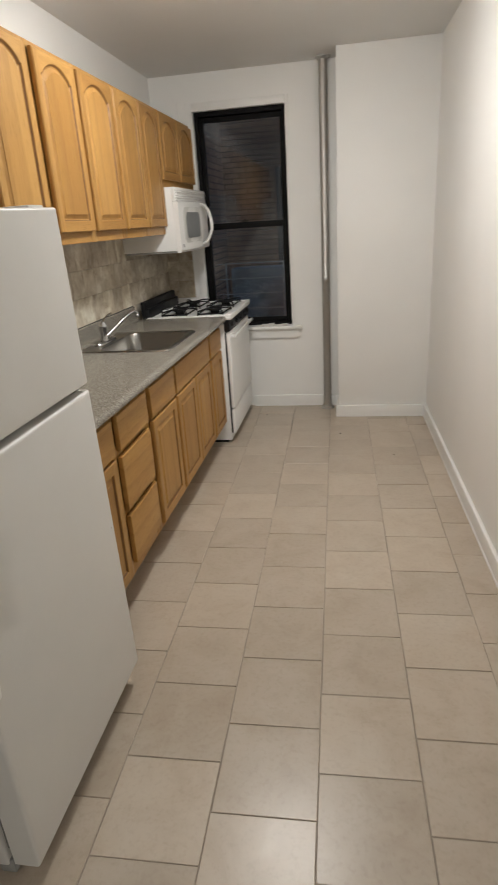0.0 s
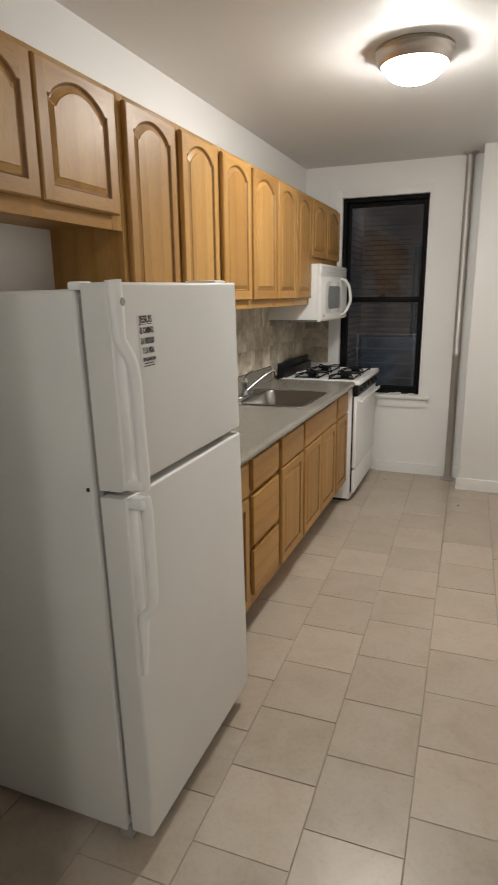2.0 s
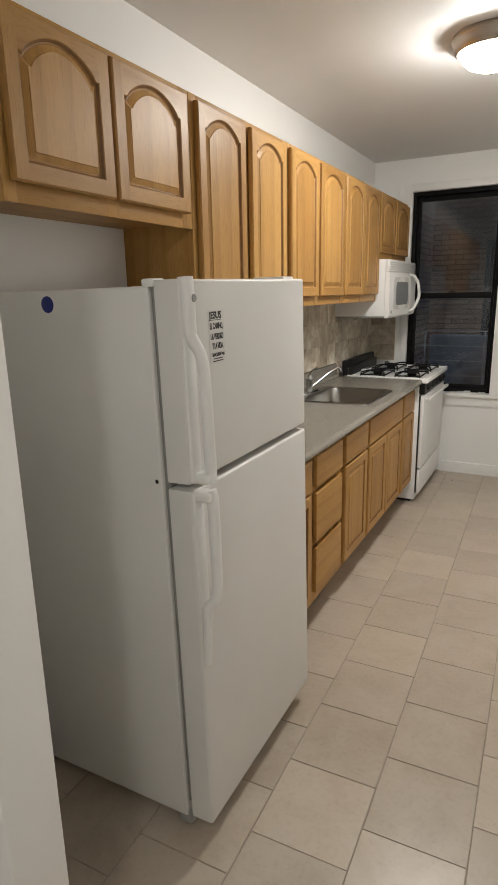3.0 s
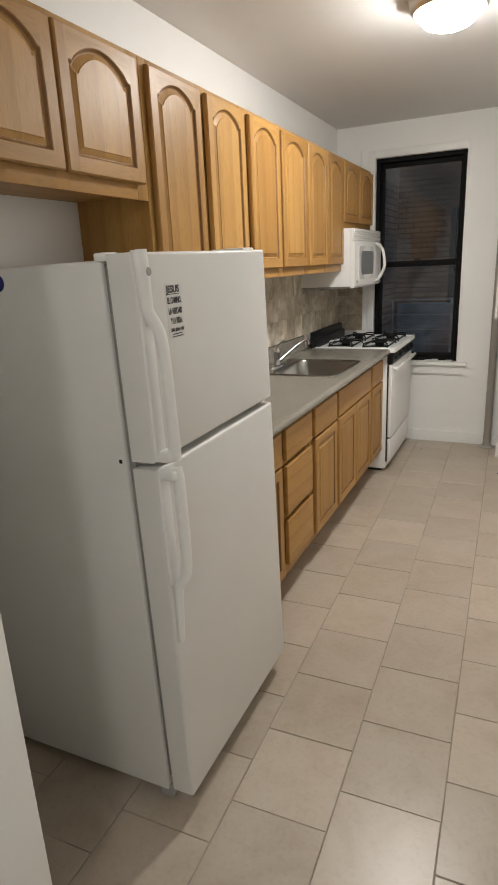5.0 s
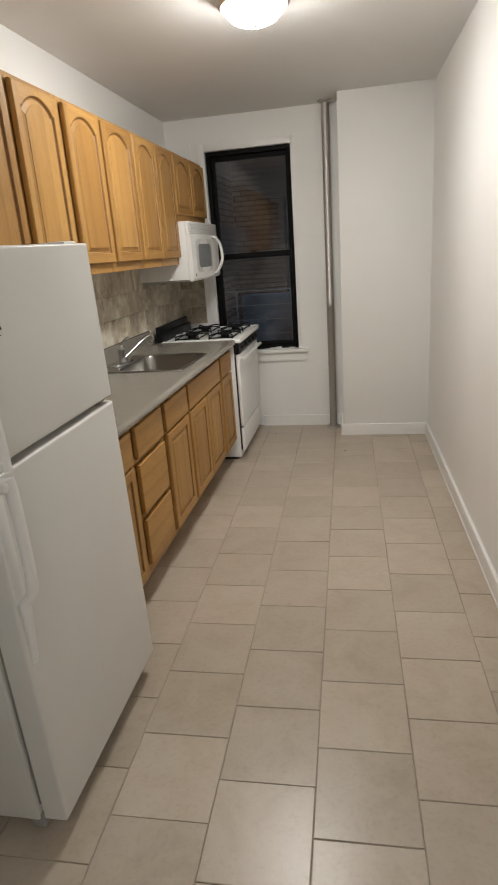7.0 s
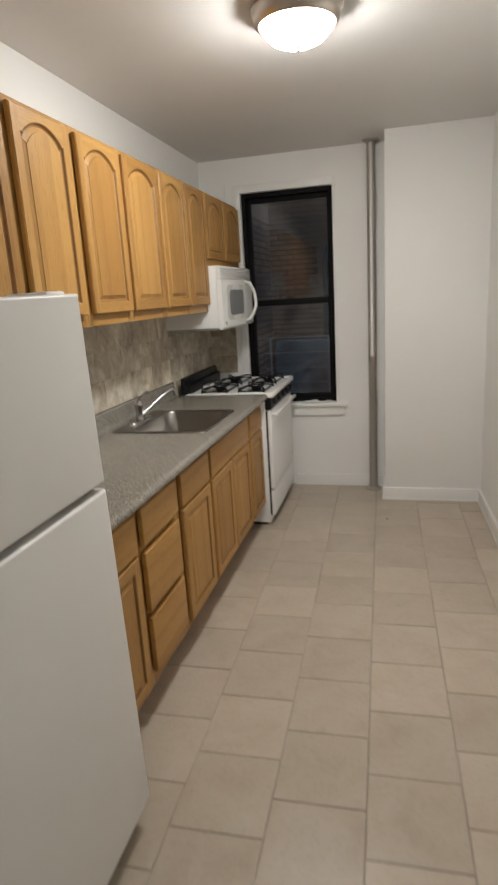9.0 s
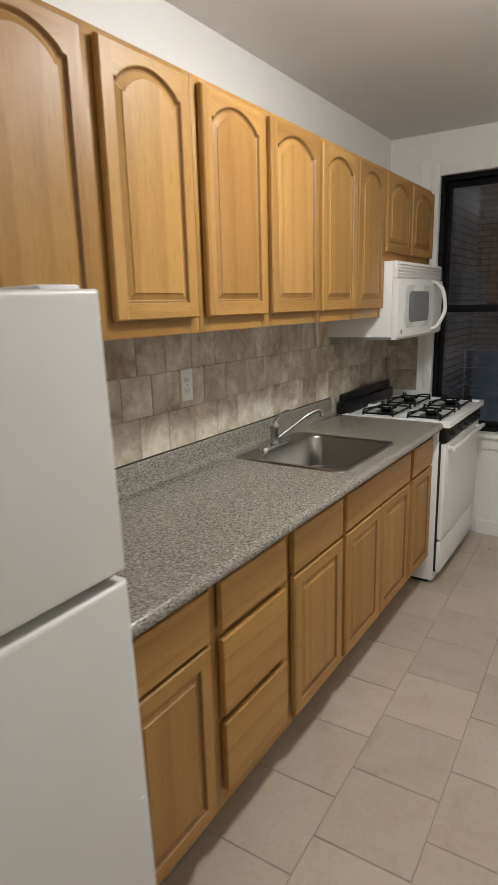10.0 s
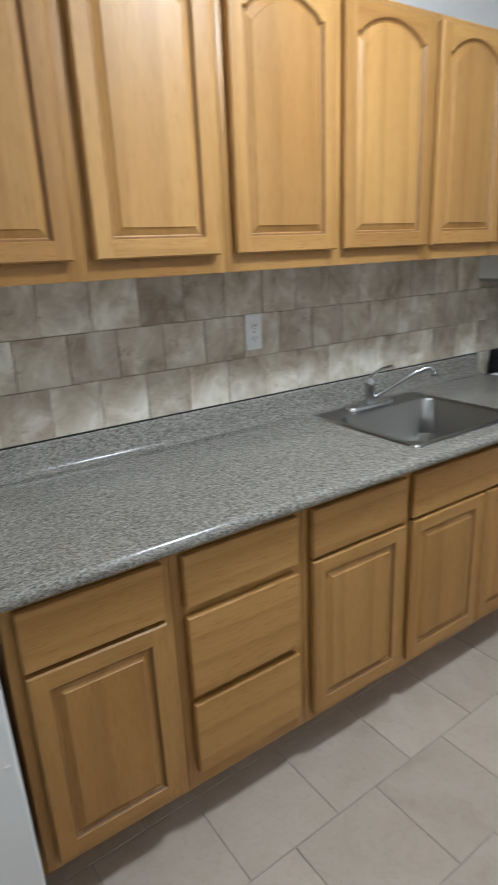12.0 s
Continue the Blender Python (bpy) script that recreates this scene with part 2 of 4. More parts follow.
OPAL, OPAL_DIM = glowing_glass("lit_opal_glass", LAMP_GLOW), glowing_glass("dim_lit_opal_glass", HALL_GLOW)
SLATE = plain("blue_grey_render", (0.21, 0.255, 0.33), 0.9, vary=0.5, scale=3, bump=0.4)
DARK_PANE = plain("dark_far_pane", (0.03, 0.035, 0.045), 0.08, vary=0.3)


# ---- mesh helpers ----
def box(bm, x0, x1, y0, y1, z0, z1, bevel=0.0, seg=2):
    """A box between two corners, with rounded edges."""
    got = bmesh.ops.create_cube(bm, size=1.0, matrix=Matrix.LocRotScale(((x0 + x1) / 2, (y0 + y1) / 2, (z0 + z1) / 2), None, (x1 - x0, y1 - y0, z1 - z0)))
    if bevel:
        edges = list({e for v in got["verts"] for e in v.link_edges})
        bmesh.ops.bevel(bm, geom=edges, offset=bevel, segments=seg, profile=0.5, affect="EDGES")
    return bm


def boxes(*specs):
    bm = bmesh.new()
    for s in specs:
        box(bm, *s)
    return bm


def revolve(profile, n=40, axis="z"):
    """A turned body from (radius, height) pairs; a radius of 0 closes it."""
    bm, rings = bmesh.new(), []
    for r, h in profile:
        if r <= 1e-6:
            rings.append([bm.verts.new((0, 0, h))])
        else:
            rings.append([bm.verts.new((r * math.cos(2 * math.pi * k / n), r * math.sin(2 * math.pi * k / n), h)) for k in range(n)])
    for a, b in zip(rings, rings[1:]):
        for k in range(n):
            j = (k + 1) % n
            if len(a) == 1 and len(b) > 1:
                bm.faces.new((a[0], b[j], b[k]))
            elif len(b) == 1 and len(a) > 1:
                bm.faces.new((a[k], a[j], b[0]))
            elif len(a) > 1:
                bm.faces.new((a[k], a[j], b[j], b[k]))
    if axis == "x":
        bm.transform(Matrix.Rotation(radians(90), 4, "Y"))
    elif axis == "y":
        bm.transform(Matrix.Rotation(radians(-90), 4, "X"))
    bmesh.ops.recalc_face_normals(bm, faces=bm.faces)
    return bm


def sweep(points, wide, deep=None, n=14, up=(0, 1, 0), close=True):
    """A rounded bar along points; wide and deep are half sizes, single or one a point."""
    bm, pts = bmesh.new(), [Vector(p) for p in points]
    count = len(pts)
    wide = wide if isinstance(wide, (list, tuple)) else [wide] * count
    deep = wide if deep is None else (deep if isinstance(deep, (list, tuple)) else [deep] * count)
    rings = []
    for i, p in enumerate(pts):
        way = (pts[min(i + 1, count - 1)] - pts[max(i - 1, 0)]).normalized()
        side = (Vector(up) - way * way.dot(Vector(up))).normalized()
        out = way.cross(side)
        rings.append([bm.verts.new(p + side * wide[i] * math.cos(2 * math.pi * k / n) + out * deep[i] * math.sin(2 * math.pi * k / n)) for k in range(n)])
    for a, b in zip(rings, rings[1:]):
        for k in range(n):
            bm.faces.new((a[k], a[(k + 1) % n], b[(k + 1) % n], b[k]))
    if close:
        bm.faces.new(rings[0][::-1])
        bm.faces.new(rings[-1])
    bmesh.ops.recalc_face_normals(bm, faces=bm.faces)
    return bm


def smooth_path(points, per=6):
    """Points of a soft curve through the given ones."""
    p = [Vector(q) for q in points]
    out = []
    for i in range(len(p) - 1):
        a, b, c, d = p[max(i - 1, 0)], p[i], p[i + 1], p[min(i + 2, len(p) - 1)]
        for k in range(per):
            s = k / per
            out.append(0.5 * ((2 * b) + (c - a) * s + (2 * a - 5 * b + 4 * c - d) * s * s + (3 * b - a - 3 * c + d) * s ** 3))
    return [*out, p[-1]]


def mesh_of(name, bm, materials, smooth=True, sharp=38):
    me = bpy.data.meshes.new(name)
    bm.to_mesh(me)
    bm.free()
    for m in materials if isinstance(materials, (list, tuple)) else [materials]:
        me.materials.append(m)
    if smooth:
        for poly in me.polygons:
            poly.use_smooth = True
        me.set_sharp_from_angle(angle=radians(sharp))
    return me


def part(name, bm, material, parent=None, label="", sharp=38):
    ob = new(name, mesh_of(name, bm, material, True, sharp))
    if parent is not None:
        ob.parent = parent
    return tagged(ob, label)


def thing(name, at, label, category, group="", kind=""):
    ob = new(name)
    ob.empty_display_size = 0.1
    ob.location = at
    return tagged(ob, label, category, group, kind)


def structure(name, bm, material, label, category):
    return tagged(part(name, bm, material), label, category, "", "structure")


# ---- structure ----
T = 0.12


def skewed(bm):
    for v in bm.verts:
        v.co.x += SKEW * (SKEW_Y - v.co.y)
    return bm


structure("wall_left", boxes((-T, 0, YN - T, YB + 0.15, 0, ZC)), WALL, "smooth white-painted plaster wall behind the cabinets", "wall")
structure("wall_right", skewed(boxes((XR, XR + T, YN - T, YB + 0.15, 0, ZC))), WALL, "long plain white-painted wall", "wall")
structure("wall_partition", boxes((0, XH, YA - 0.12, YA, 0, ZC, 0.006)), WALL, "white-painted partition end beside the refrigerator", "wall")
structure("wall_end", boxes((0, XR + 0.2, YN - T, YN, 0, ZC)), WALL, "white-painted wall closing the hall", "wall")
structure("chimney_breast", boxes((CHX, XR, CHY, YB, 0, ZC, 0.004)), WALL, "white-painted chimney breast in the corner", "chimney breast")
structure("wall_window", boxes((0, WX0, YB, YB + 0.15, 0, ZC), (WX1, XR, YB, YB + 0.15, 0, ZC), (WX0, WX1, YB, YB + 0.15, 0, WZ0), (WX0, WX1, YB, YB + 0.15, WZ1, ZC)),
          WALL, "white-painted wall with a tall window opening", "wall")
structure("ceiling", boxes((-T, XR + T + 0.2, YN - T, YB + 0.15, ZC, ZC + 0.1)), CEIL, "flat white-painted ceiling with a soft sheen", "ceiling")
floor = structure("floor", boxes((-T, XR + T + 0.2, YN - T, YB + 0.15, -0.12, -0.0035)), GROUT, "floor of square beige ceramic tiles in running bond with brown grout", "floor")


def baseboard(name, x0, x1, y0, y1, face):
    """A white skirting board with a rounded top edge; face: the side that shows."""
    bm = boxes((x0, x1, y0, y1, 0.002, 0.094, 0.006, 3))
    if face == "x":
        box(bm, x0 - 0.004, x0 + 0.006, y0, y1, 0.0, 0.012, 0.002)
        if x0 > 1.9:
            skewed(bm)
    else:
        box(bm, x0, x1, y0 - 0.004, y0 + 0.006, 0.0, 0.012, 0.002)
    structure(name, bm, TRIM, "white-painted wooden baseboard with scuffed edge", "baseboard")


baseboard("baseboard_right", XR - 0.019, XR, YN, CHY, "x")
baseboard("baseboard_chimney", CHX - 0.019, XR - 0.019, CHY - 0.019, CHY, "y")
baseboard("baseboard_chimney_side", CHX - 0.019, CHX, CHY, YB - 0.019, "x")
baseboard("baseboard_window", 0.665, CHX, YB - 0.019, YB, "y")

# ---- window ----
FY = YB + 0.035
window = thing("window_1", (0, FY, 0), "tall black-framed double-hung window in a white opening", "window", kind="structure")
part("window_frame", boxes((WX0 + 0.002, WX0 + 0.030, 0, 0.10, WZ0 + 0.002, WZ1 - 0.002, 0.003), (WX1 - 0.028, WX1 - 0.002, 0, 0.10, WZ0 + 0.002, WZ1 - 0.002, 0.003),
                           (WX0 + 0.030, WX1 - 0.028, 0, 0.10, WZ1 - 0.034, WZ1 - 0.002, 0.003), (WX0 + 0.030, WX1 - 0.028, 0, 0.10, WZ0 + 0.002, WZ0 + 0.03, 0.003)), FRAME_BLACK, window)
gx0, gx1, zm = WX0 + 0.032, WX1 - 0.030, 1.475


def sash(name, y, z0, z1, bottom, top):
    w = 0.028
    s = part(name, boxes((gx0, gx0 + w, y, y + 0.03, z0, z1, 0.003), (gx1 - w * 0.7, gx1, y, y + 0.03, z0, z1, 0.003),
                         (gx0 + w, gx1 - w * 0.7, y, y + 0.03, z0, z0 + bottom, 0.003), (gx0 + w, gx1 - w * 0.7, y, y + 0.03, z1 - top, z1, 0.003)), FRAME_BLACK, window)
    p = part("pane", boxes((gx0 + w, gx1 - w * 0.7, y + 0.013, y + 0.017, z0 + bottom, z1 - top)), GLASS, s, "dusty clear glass pane")
    p.visible_shadow = False
    return s


sash("upper_sash", 0.05, zm - 0.02, WZ1 - 0.036, 0.03, 0.034)
lower = sash("lower_sash", 0.012, WZ0 + 0.032, zm + 0.022, 0.034, 0.045)
part("sash_lock", boxes((0.63, 0.69, 0.006, 0.03, zm + 0.022, zm + 0.036, 0.004), (0.652, 0.668, 0.0, 0.02, zm + 0.03, zm + 0.044, 0.003)), BRONZE, lower, "dark tarnished metal latch")
structure("window_sill", boxes((WX0 - 0.02, WX1 + 0.085, YB - 0.045, YB + 0.02, WZ0 - 0.028, WZ0, 0.006)), TRIM, "white-painted projecting wooden window sill", "window sill")
bm = bmesh.new()
outline = [(WX0, 0.585), (WX1 + 0.045, 0.585), (WX1 + 0.065, 0.605), (WX1 + 0.065, WZ0 - 0.03), (WX0, WZ0 - 0.03)]
front = [bm.verts.new((x, YB - 0.02, z)) for x, z in outline]
back = [bm.verts.new((x, YB, z)) for x, z in outline]
bm.faces.new(front)
bm.faces.new(back[::-1])
for k in range(5):
    bm.faces.new((front[k], back[k], back[(k + 1) % 5], front[(k + 1) % 5]))
bmesh.ops.recalc_face_normals(bm, faces=bm.faces)
structure("window_apron", bm, TRIM, "white-painted apron board with cut corner", "trim")
structure("window_casing", boxes((WX0 - 0.055, WX0 - 0.004, YB - 0.004, YB, 0.95, WZ1 + 0.055, 0.002), (WX1 + 0.004, WX1 + 0.03, YB - 0.004, YB, WZ0, WZ1 + 0.055, 0.002),
                                 (WX0 - 0.004, WX1 + 0.004, YB - 0.004, YB, WZ1 + 0.004, WZ1 + 0.055, 0.002)), TRIM, "thin white-painted flat window casing", "trim")
structure("wall_bead", boxes((0.195, 0.207, YB - 0.008, YB, 1.9, 2.36, 0.003)), TRIM, "thin white-painted cable cover on the wall", "trim")
scrap = bmesh.new()
for k in range(5):
    x = 0.70 + 0.055 * k
    box(scrap, x, x + 0.05 + 0.012 * (k % 2), YB - 0.002, YB + 0.016, WZ0, WZ0 + 0.008 + 0.006 * ((k * 7) % 3), 0.003)
tagged(part("weather_strip", scrap, PAPER), "ragged white strip of foam along the sash bottom", "weather strip")


# ---- pipe ----
riser = thing("riser_pipe", (1.288, 5.478, 0), "bare metal heating riser pipe from floor to ceiling", "pipe")
part("pipe", revolve([(0.0295, 0.0), (0.0295, 1.02), (0.031, 1.022), (0.031, 1.06), (0.0295, 1.062), (0.0295, ZC)], 28), PIPE_METAL, riser)
part("floor_flange", revolve([(0.058, 0.0), (0.058, 0.006), (0.05, 0.014), (0.036, 0.018), (0.034, 0.03), (0.030, 0.032)], 28), PIPE_METAL, riser, "stained round metal floor flange")
part("ceiling_flange", revolve([(0.030, ZC - 0.02), (0.036, ZC - 0.018), (0.056, ZC - 0.008), (0.056, ZC)], 28), PIPE_METAL, riser)

# ---- ceiling lamp ----
LX, LY = 1.118, 3.36


def ceiling_light(x, y, glass, label):
    lamp = thing("ceiling_light", (x, y, ZC), label, "ceiling light", "flush ceiling lights")
    part("rim", revolve([(0.0, 0.0), (0.160, 0.0), (0.166, -0.006), (0.167, -0.016), (0.160, -0.024), (0.158, -0.040), (0.152, -0.056), (0.141, -0.066), (0.130, -0.060)], 56), NICKEL, lamp, "brushed nickel stepped rim")
    part("bowl", revolve([(0.129, -0.052), (0.127, -0.066), (0.117, -0.090), (0.095, -0.110), (0.065, -0.123), (0.03, -0.130), (0.0, -0.132)], 56), glass, lamp, "lit opal glass bowl")
    part("finial", revolve([(0.0, -0.128), (0.010, -0.129), (0.011, -0.135), (0.006, -0.140), (0.008, -0.145), (0.0, -0.149)], 20), NICKEL, lamp)
    return lamp


ceiling_light(LX, LY, OPAL, "lit flush ceiling light with nickel rim and opal glass bowl")
ceiling_light(1.52, -0.45, OPAL_DIM, "dimmer flush ceiling light in the hall")


# ---- cabinet parts ----
def arch(u, rise):
    """Height of a cathedral arch over its shoulders, u from -1 to 1."""
    a = abs(u)
    if a > 0.87:
        return 0.0
    return rise * (0.16 + 0.84 * (1 - (a / 0.87) ** 2) ** 0.93)


def panel_loop(y0, y1, z0, z1, inset, rise, n=22):
    """Outline of a door's opening; rise 0 gives a square one."""
    a, b, c, d = y0 + inset, y1 - inset, z0 + inset, z1 - inset
    if rise <= 0:
        return [(a, c), (b, c), (b, d), (a, d)]
    top = [(b + (a - b) * k / n, d - rise + arch(1 - 2 * k / n, rise)) for k in range(1, n)]
    return [(a, c), (b, c), (b, d - rise), *top, (a, d - rise)]


def cabinet_door(parent, y0, y1, z0, z1, xf, rise=0.0, stile=0.052, top=None):
    """A raised-panel door whose face stands at xf, looking towards +x."""
    top = stile if top is None else top
    ay, by, az, bz = y0 + stile, y1 - stile, z0 + stile, z1 - top
    bm = bmesh.new()

    def v(x, y, z):
        return bm.verts.new((x, y, z))

    def flat(pts, slot):
        f = bm.faces.new([v(xf, *p) for p in pts])
        f.material_index = slot
        return f

    e = 0.004
    flat([(y0 + e, z0 + e), (ay, z0 + e), (ay, z1 - e), (y0 + e, z1 - e)], 0)
    flat([(by, z0 + e), (y1 - e, z0 + e), (y1 - e, z1 - e), (by, z1 - e)], 0)
    flat([(ay, z0 + e), (by, z0 + e), (by, az), (ay, az)], 1)
    hole = panel_loop(ay, by, az, bz, 0, rise)
    upper = hole[2:]
    for p, q in zip(upper, upper[1:]):
        flat([q, p, (p[0], z1 - e), (q[0], z1 - e)], 1)
    rings = [[(y0 + e, z0 + e), (y1 - e, z0 + e), (y1 - e, z1 - e), (y0 + e, z1 - e)], [(y0, z0), (y1, z0), (y1, z1), (y0, z1)]]
    depth = [0.0, -0.005, -0.019]
    loops = [[v(xf + depth[0], *p) for p in rings[0]], [v(xf + depth[1], *p) for p in rings[1]], [v(xf + depth[2], *p) for p in rings[1]]]
    for a, b in zip(loops, loops[1:]):
        for k in range(4):
            bm.faces.new((a[k], b[k], b[(k + 1) % 4], a[(k + 1) % 4])).material_index = k % 2 == 0
    inner = [[v(xf + d, *p) for p in panel_loop(ay, by, az, bz, i, rise)] for i, d in ((0.0, 0.0), (0.002, -0.0025), (0.007, -0.0085), (0.010, -0.0105))]
    # middle ring takes the dark groove oak, shade painted into the recess
    for step, (a, b) in enumerate(zip(inner, inner[1:])):
        for k in range(len(a)):
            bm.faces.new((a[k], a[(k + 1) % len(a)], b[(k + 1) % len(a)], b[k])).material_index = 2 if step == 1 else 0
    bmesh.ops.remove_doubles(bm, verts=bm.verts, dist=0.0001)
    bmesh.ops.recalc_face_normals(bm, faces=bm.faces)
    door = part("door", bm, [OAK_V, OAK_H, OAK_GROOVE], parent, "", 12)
    bm = bmesh.new()
    loops = [[bm.verts.new((xf + d, *p)) for p in panel_loop(ay, by, az, bz, i, rise)] for i, d in ((0.0095, -0.0105), (0.0115, -0.0105), (0.0265, -0.0035), (0.028, -0.0010))]
    # panel's outermost ring is shaded by colour too, at the groove bottom
    for a, b in zip(loops, loops[1:]):
        for k in range(len(a)):
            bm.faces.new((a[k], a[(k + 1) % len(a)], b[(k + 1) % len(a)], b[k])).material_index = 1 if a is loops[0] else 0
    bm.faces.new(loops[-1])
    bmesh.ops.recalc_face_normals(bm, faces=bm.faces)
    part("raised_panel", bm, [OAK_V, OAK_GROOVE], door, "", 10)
    return door


def drawer_front(parent, y0, y1, z0, z1, xf):
    bm = boxes((xf - 0.019, xf, y0, y1, z0, z1))
    edges = [e for e in bm.edges if all(abs(q.co.x - xf) < 1e-5 for q in e.verts)]
    bmesh.ops.bevel(bm, geom=edges, offset=0.007, segments=3, profile=0.62, affect="EDGES")
    return part("drawer_front", bm, OAK_H, parent)


def face_frame(parent, xa, xb, y0, y1, z0, z1, stiles, rails):
    """The frame behind the doors: upright pieces and level pieces."""
    for a, b in stiles:
        part("stile", boxes((xa, xb, a, b, z0, z1, 0.001)), OAK_V, parent)
    for c, d in rails:
        part("rail", boxes((xa, xb - 0.0006, stiles[0][1], stiles[-1][0], c, d, 0.001)), OAK_H, parent)


UX, UD = 0.308, 0.332                # upper frame and door faces
UZ0, UZ1 = 1.455, 2.175              # upper cabinets' foot and top


def upper_cabinet(y0, y1, z0, doors, label, rise=0.048):
    cab = thing("wall_cabinet", (0, y0, z0), label, "cabinet", "oak wall cabinets")
    w, h = y1 - y0, UZ1 - z0
    t = 0.016
    for name, spec, wood in (("side_panel", (0.0005, t, 0.02, h), OAK_V), ("side_panel", (w - t, w - 0.0005, 0.02, h), OAK_V), ("top_panel", (t, w - t, h - t, h), OAK_H), ("bottom_panel", (t, w - t, 0.02, 0.02 + t), OAK_H)):
        part(name, boxes((0.001, UX - 0.018, *spec)), wood, cab)
    part("back_panel", boxes((0.001, 0.008, t, w - t, 0.02 + t, h - t)), OAK_V, cab)
    face_frame(cab, UX - 0.018, UX, 0, w, 0, h, [(0.0005, doors[0][0] - y0 + 0.02), (doors[0][1] - y0 - 0.02, doors[1][0] - y0 + 0.02), (doors[1][1] - y0 - 0.02, w - 0.0005)], [(0, 0.062), (h - 0.042, h)])
    for a, b in doors:
        cabinet_door(cab, a - y0, b - y0, 0.046, h - 0.022, UD, rise, 0.043, 0.028)
    return cab


upper_cabinet(1.488, 2.288, 1.742, [(1.508, 1.866), (1.880, 2.248)], "short honey-oak wall cabinet with two arched doors above the refrigerator", 0.055)
upper_cabinet(2.289, 3.071, UZ0, [(2.312, 2.654), (2.704, 3.044)], "honey-oak wall cabinet with two arched raised-panel doors")
upper_cabinet(3.072, 3.871, UZ0, [(3.097, 3.450), (3.482, 3.858)], "honey-oak wall cabinet with two arched doors over the sink")
upper_cabinet(3.872, 4.598, UZ0, [(3.885, 4.236), (4.254, 4.586)], "honey-oak wall cabinet with two arched doors beside the microwave")
upper_cabinet(4.599, 5.425, 1.735, [(4.616, 5.000), (5.014, 5.410)], "short honey-oak wall cabinet with arched doors above the microwave", 0.055)

BX, BD, BZ0, BZ1 = 0.588, 0.612, 0.140, 0.876


def base_cabinet(y0, y1, label):
    cab = thing("base_cabinet", (0, y0, 0), label, "cabinet", "oak base cabinets")
    w, t = y1 - y0, 0.016
    for name, spec, wood in (("side_panel", (0.0005, t, BZ0 - 0.002, BZ1), OAK_V), ("side_panel", (w - t, w - 0.0005, BZ0 - 0.002, BZ1), OAK_V), ("bottom_panel", (t, w - t, BZ0, BZ0 + t), OAK_H)):
        part(name, boxes((0.001, BX - 0.019, *spec)), wood, cab)
    part("back_panel", boxes((0.001, 0.008, t, w - t, BZ0 + t, BZ1)), OAK_V, cab)
    part("toe_kick", boxes((0.452, 0.47, 0.0005, w - 0.0005, 0.0, BZ0 - 0.002)), OAK_H, cab, "dark stained toe kick board")
    part("side_foot", boxes((0.02, 0.452, 0.0005, t, 0.0, BZ0 - 0.021)), OAK_D, cab)
    return cab


DR0, DR1 = 0.700, 0.842              # drawer row
DO0, DO1 = 0.176, 0.688              # door row

c = base_cabinet(2.318, 2.694, "honey-oak base cabinet with one drawer and one door")
face_frame(c, BX - 0.019, BX, 0, 0.376, BZ0, BZ1, [(0.0005, 0.032), (0.344, 0.3755)], [(BZ0, 0.195), (0.672, 0.712), (0.836, BZ1)])
drawer_front(c, 0.026, 0.350, DR0, DR1, BD)
cabinet_door(c, 0.026, 0.350, DO0, DO1, BD, 0, 0.043)
c = base_cabinet(2.695, 3.090, "honey-oak base cabinet with three slab drawers")
face_frame(c, BX - 0.019, BX, 0, 0.395, BZ0, BZ1, [(0.0005, 0.034), (0.361, 0.3945)], [(BZ0, 0.225), (0.400, 0.462), (0.660, 0.716), (0.836, BZ1)])
for a, b in ((0.202, 0.418), (0.444, 0.674), (DR0 + 0.003, DR1)):
    drawer_front(c, 0.026, 0.366, a, b, BD)
c = base_cabinet(3.091, 3.500, "honey-oak base cabinet with a drawer over a raised-panel door")
face_frame(c, BX - 0.019, BX, 0, 0.409, BZ0, BZ1, [(0.0005, 0.032), (0.377, 0.4085)], [(BZ0, 0.195), (0.672, 0.712), (0.836, BZ1)])
drawer_front(c, 0.022, 0.392, DR0, DR1, BD)
cabinet_door(c, 0.022, 0.392, DO0, DO1, BD, 0, 0.043)
c = base_cabinet(3.501, 4.274, "honey-oak sink base with one wide false drawer and two doors")
face_frame(c, BX - 0.019, BX, 0, 0.773, BZ0, BZ1, [(0.0005, 0.032), (0.368, 0.405), (0.741, 0.7725)], [(BZ0, 0.195), (0.672, 0.712), (0.836, BZ1)])
drawer_front(c, 0.016, 0.752, DR0, DR1, BD)
cabinet_door(c, 0.016, 0.379, DO0, DO1, BD, 0, 0.043)
cabinet_door(c, 0.391, 0.752, DO0, DO1, BD, 0, 0.043)
c = base_cabinet(4.275, 4.626, "narrow honey-oak base cabinet with a drawer beside the stove")
face_frame(c, BX - 0.019, BX, 0, 0.351, BZ0, BZ1, [(0.0005, 0.036), (0.318, 0.3505)], [(BZ0, 0.195), (0.672, 0.712), (0.836, BZ1)])
drawer_front(c, 0.026, 0.336, DR0, DR1, BD)
cabinet_door(c, 0.026, 0.336, DO0, DO1, BD, 0, 0.043)

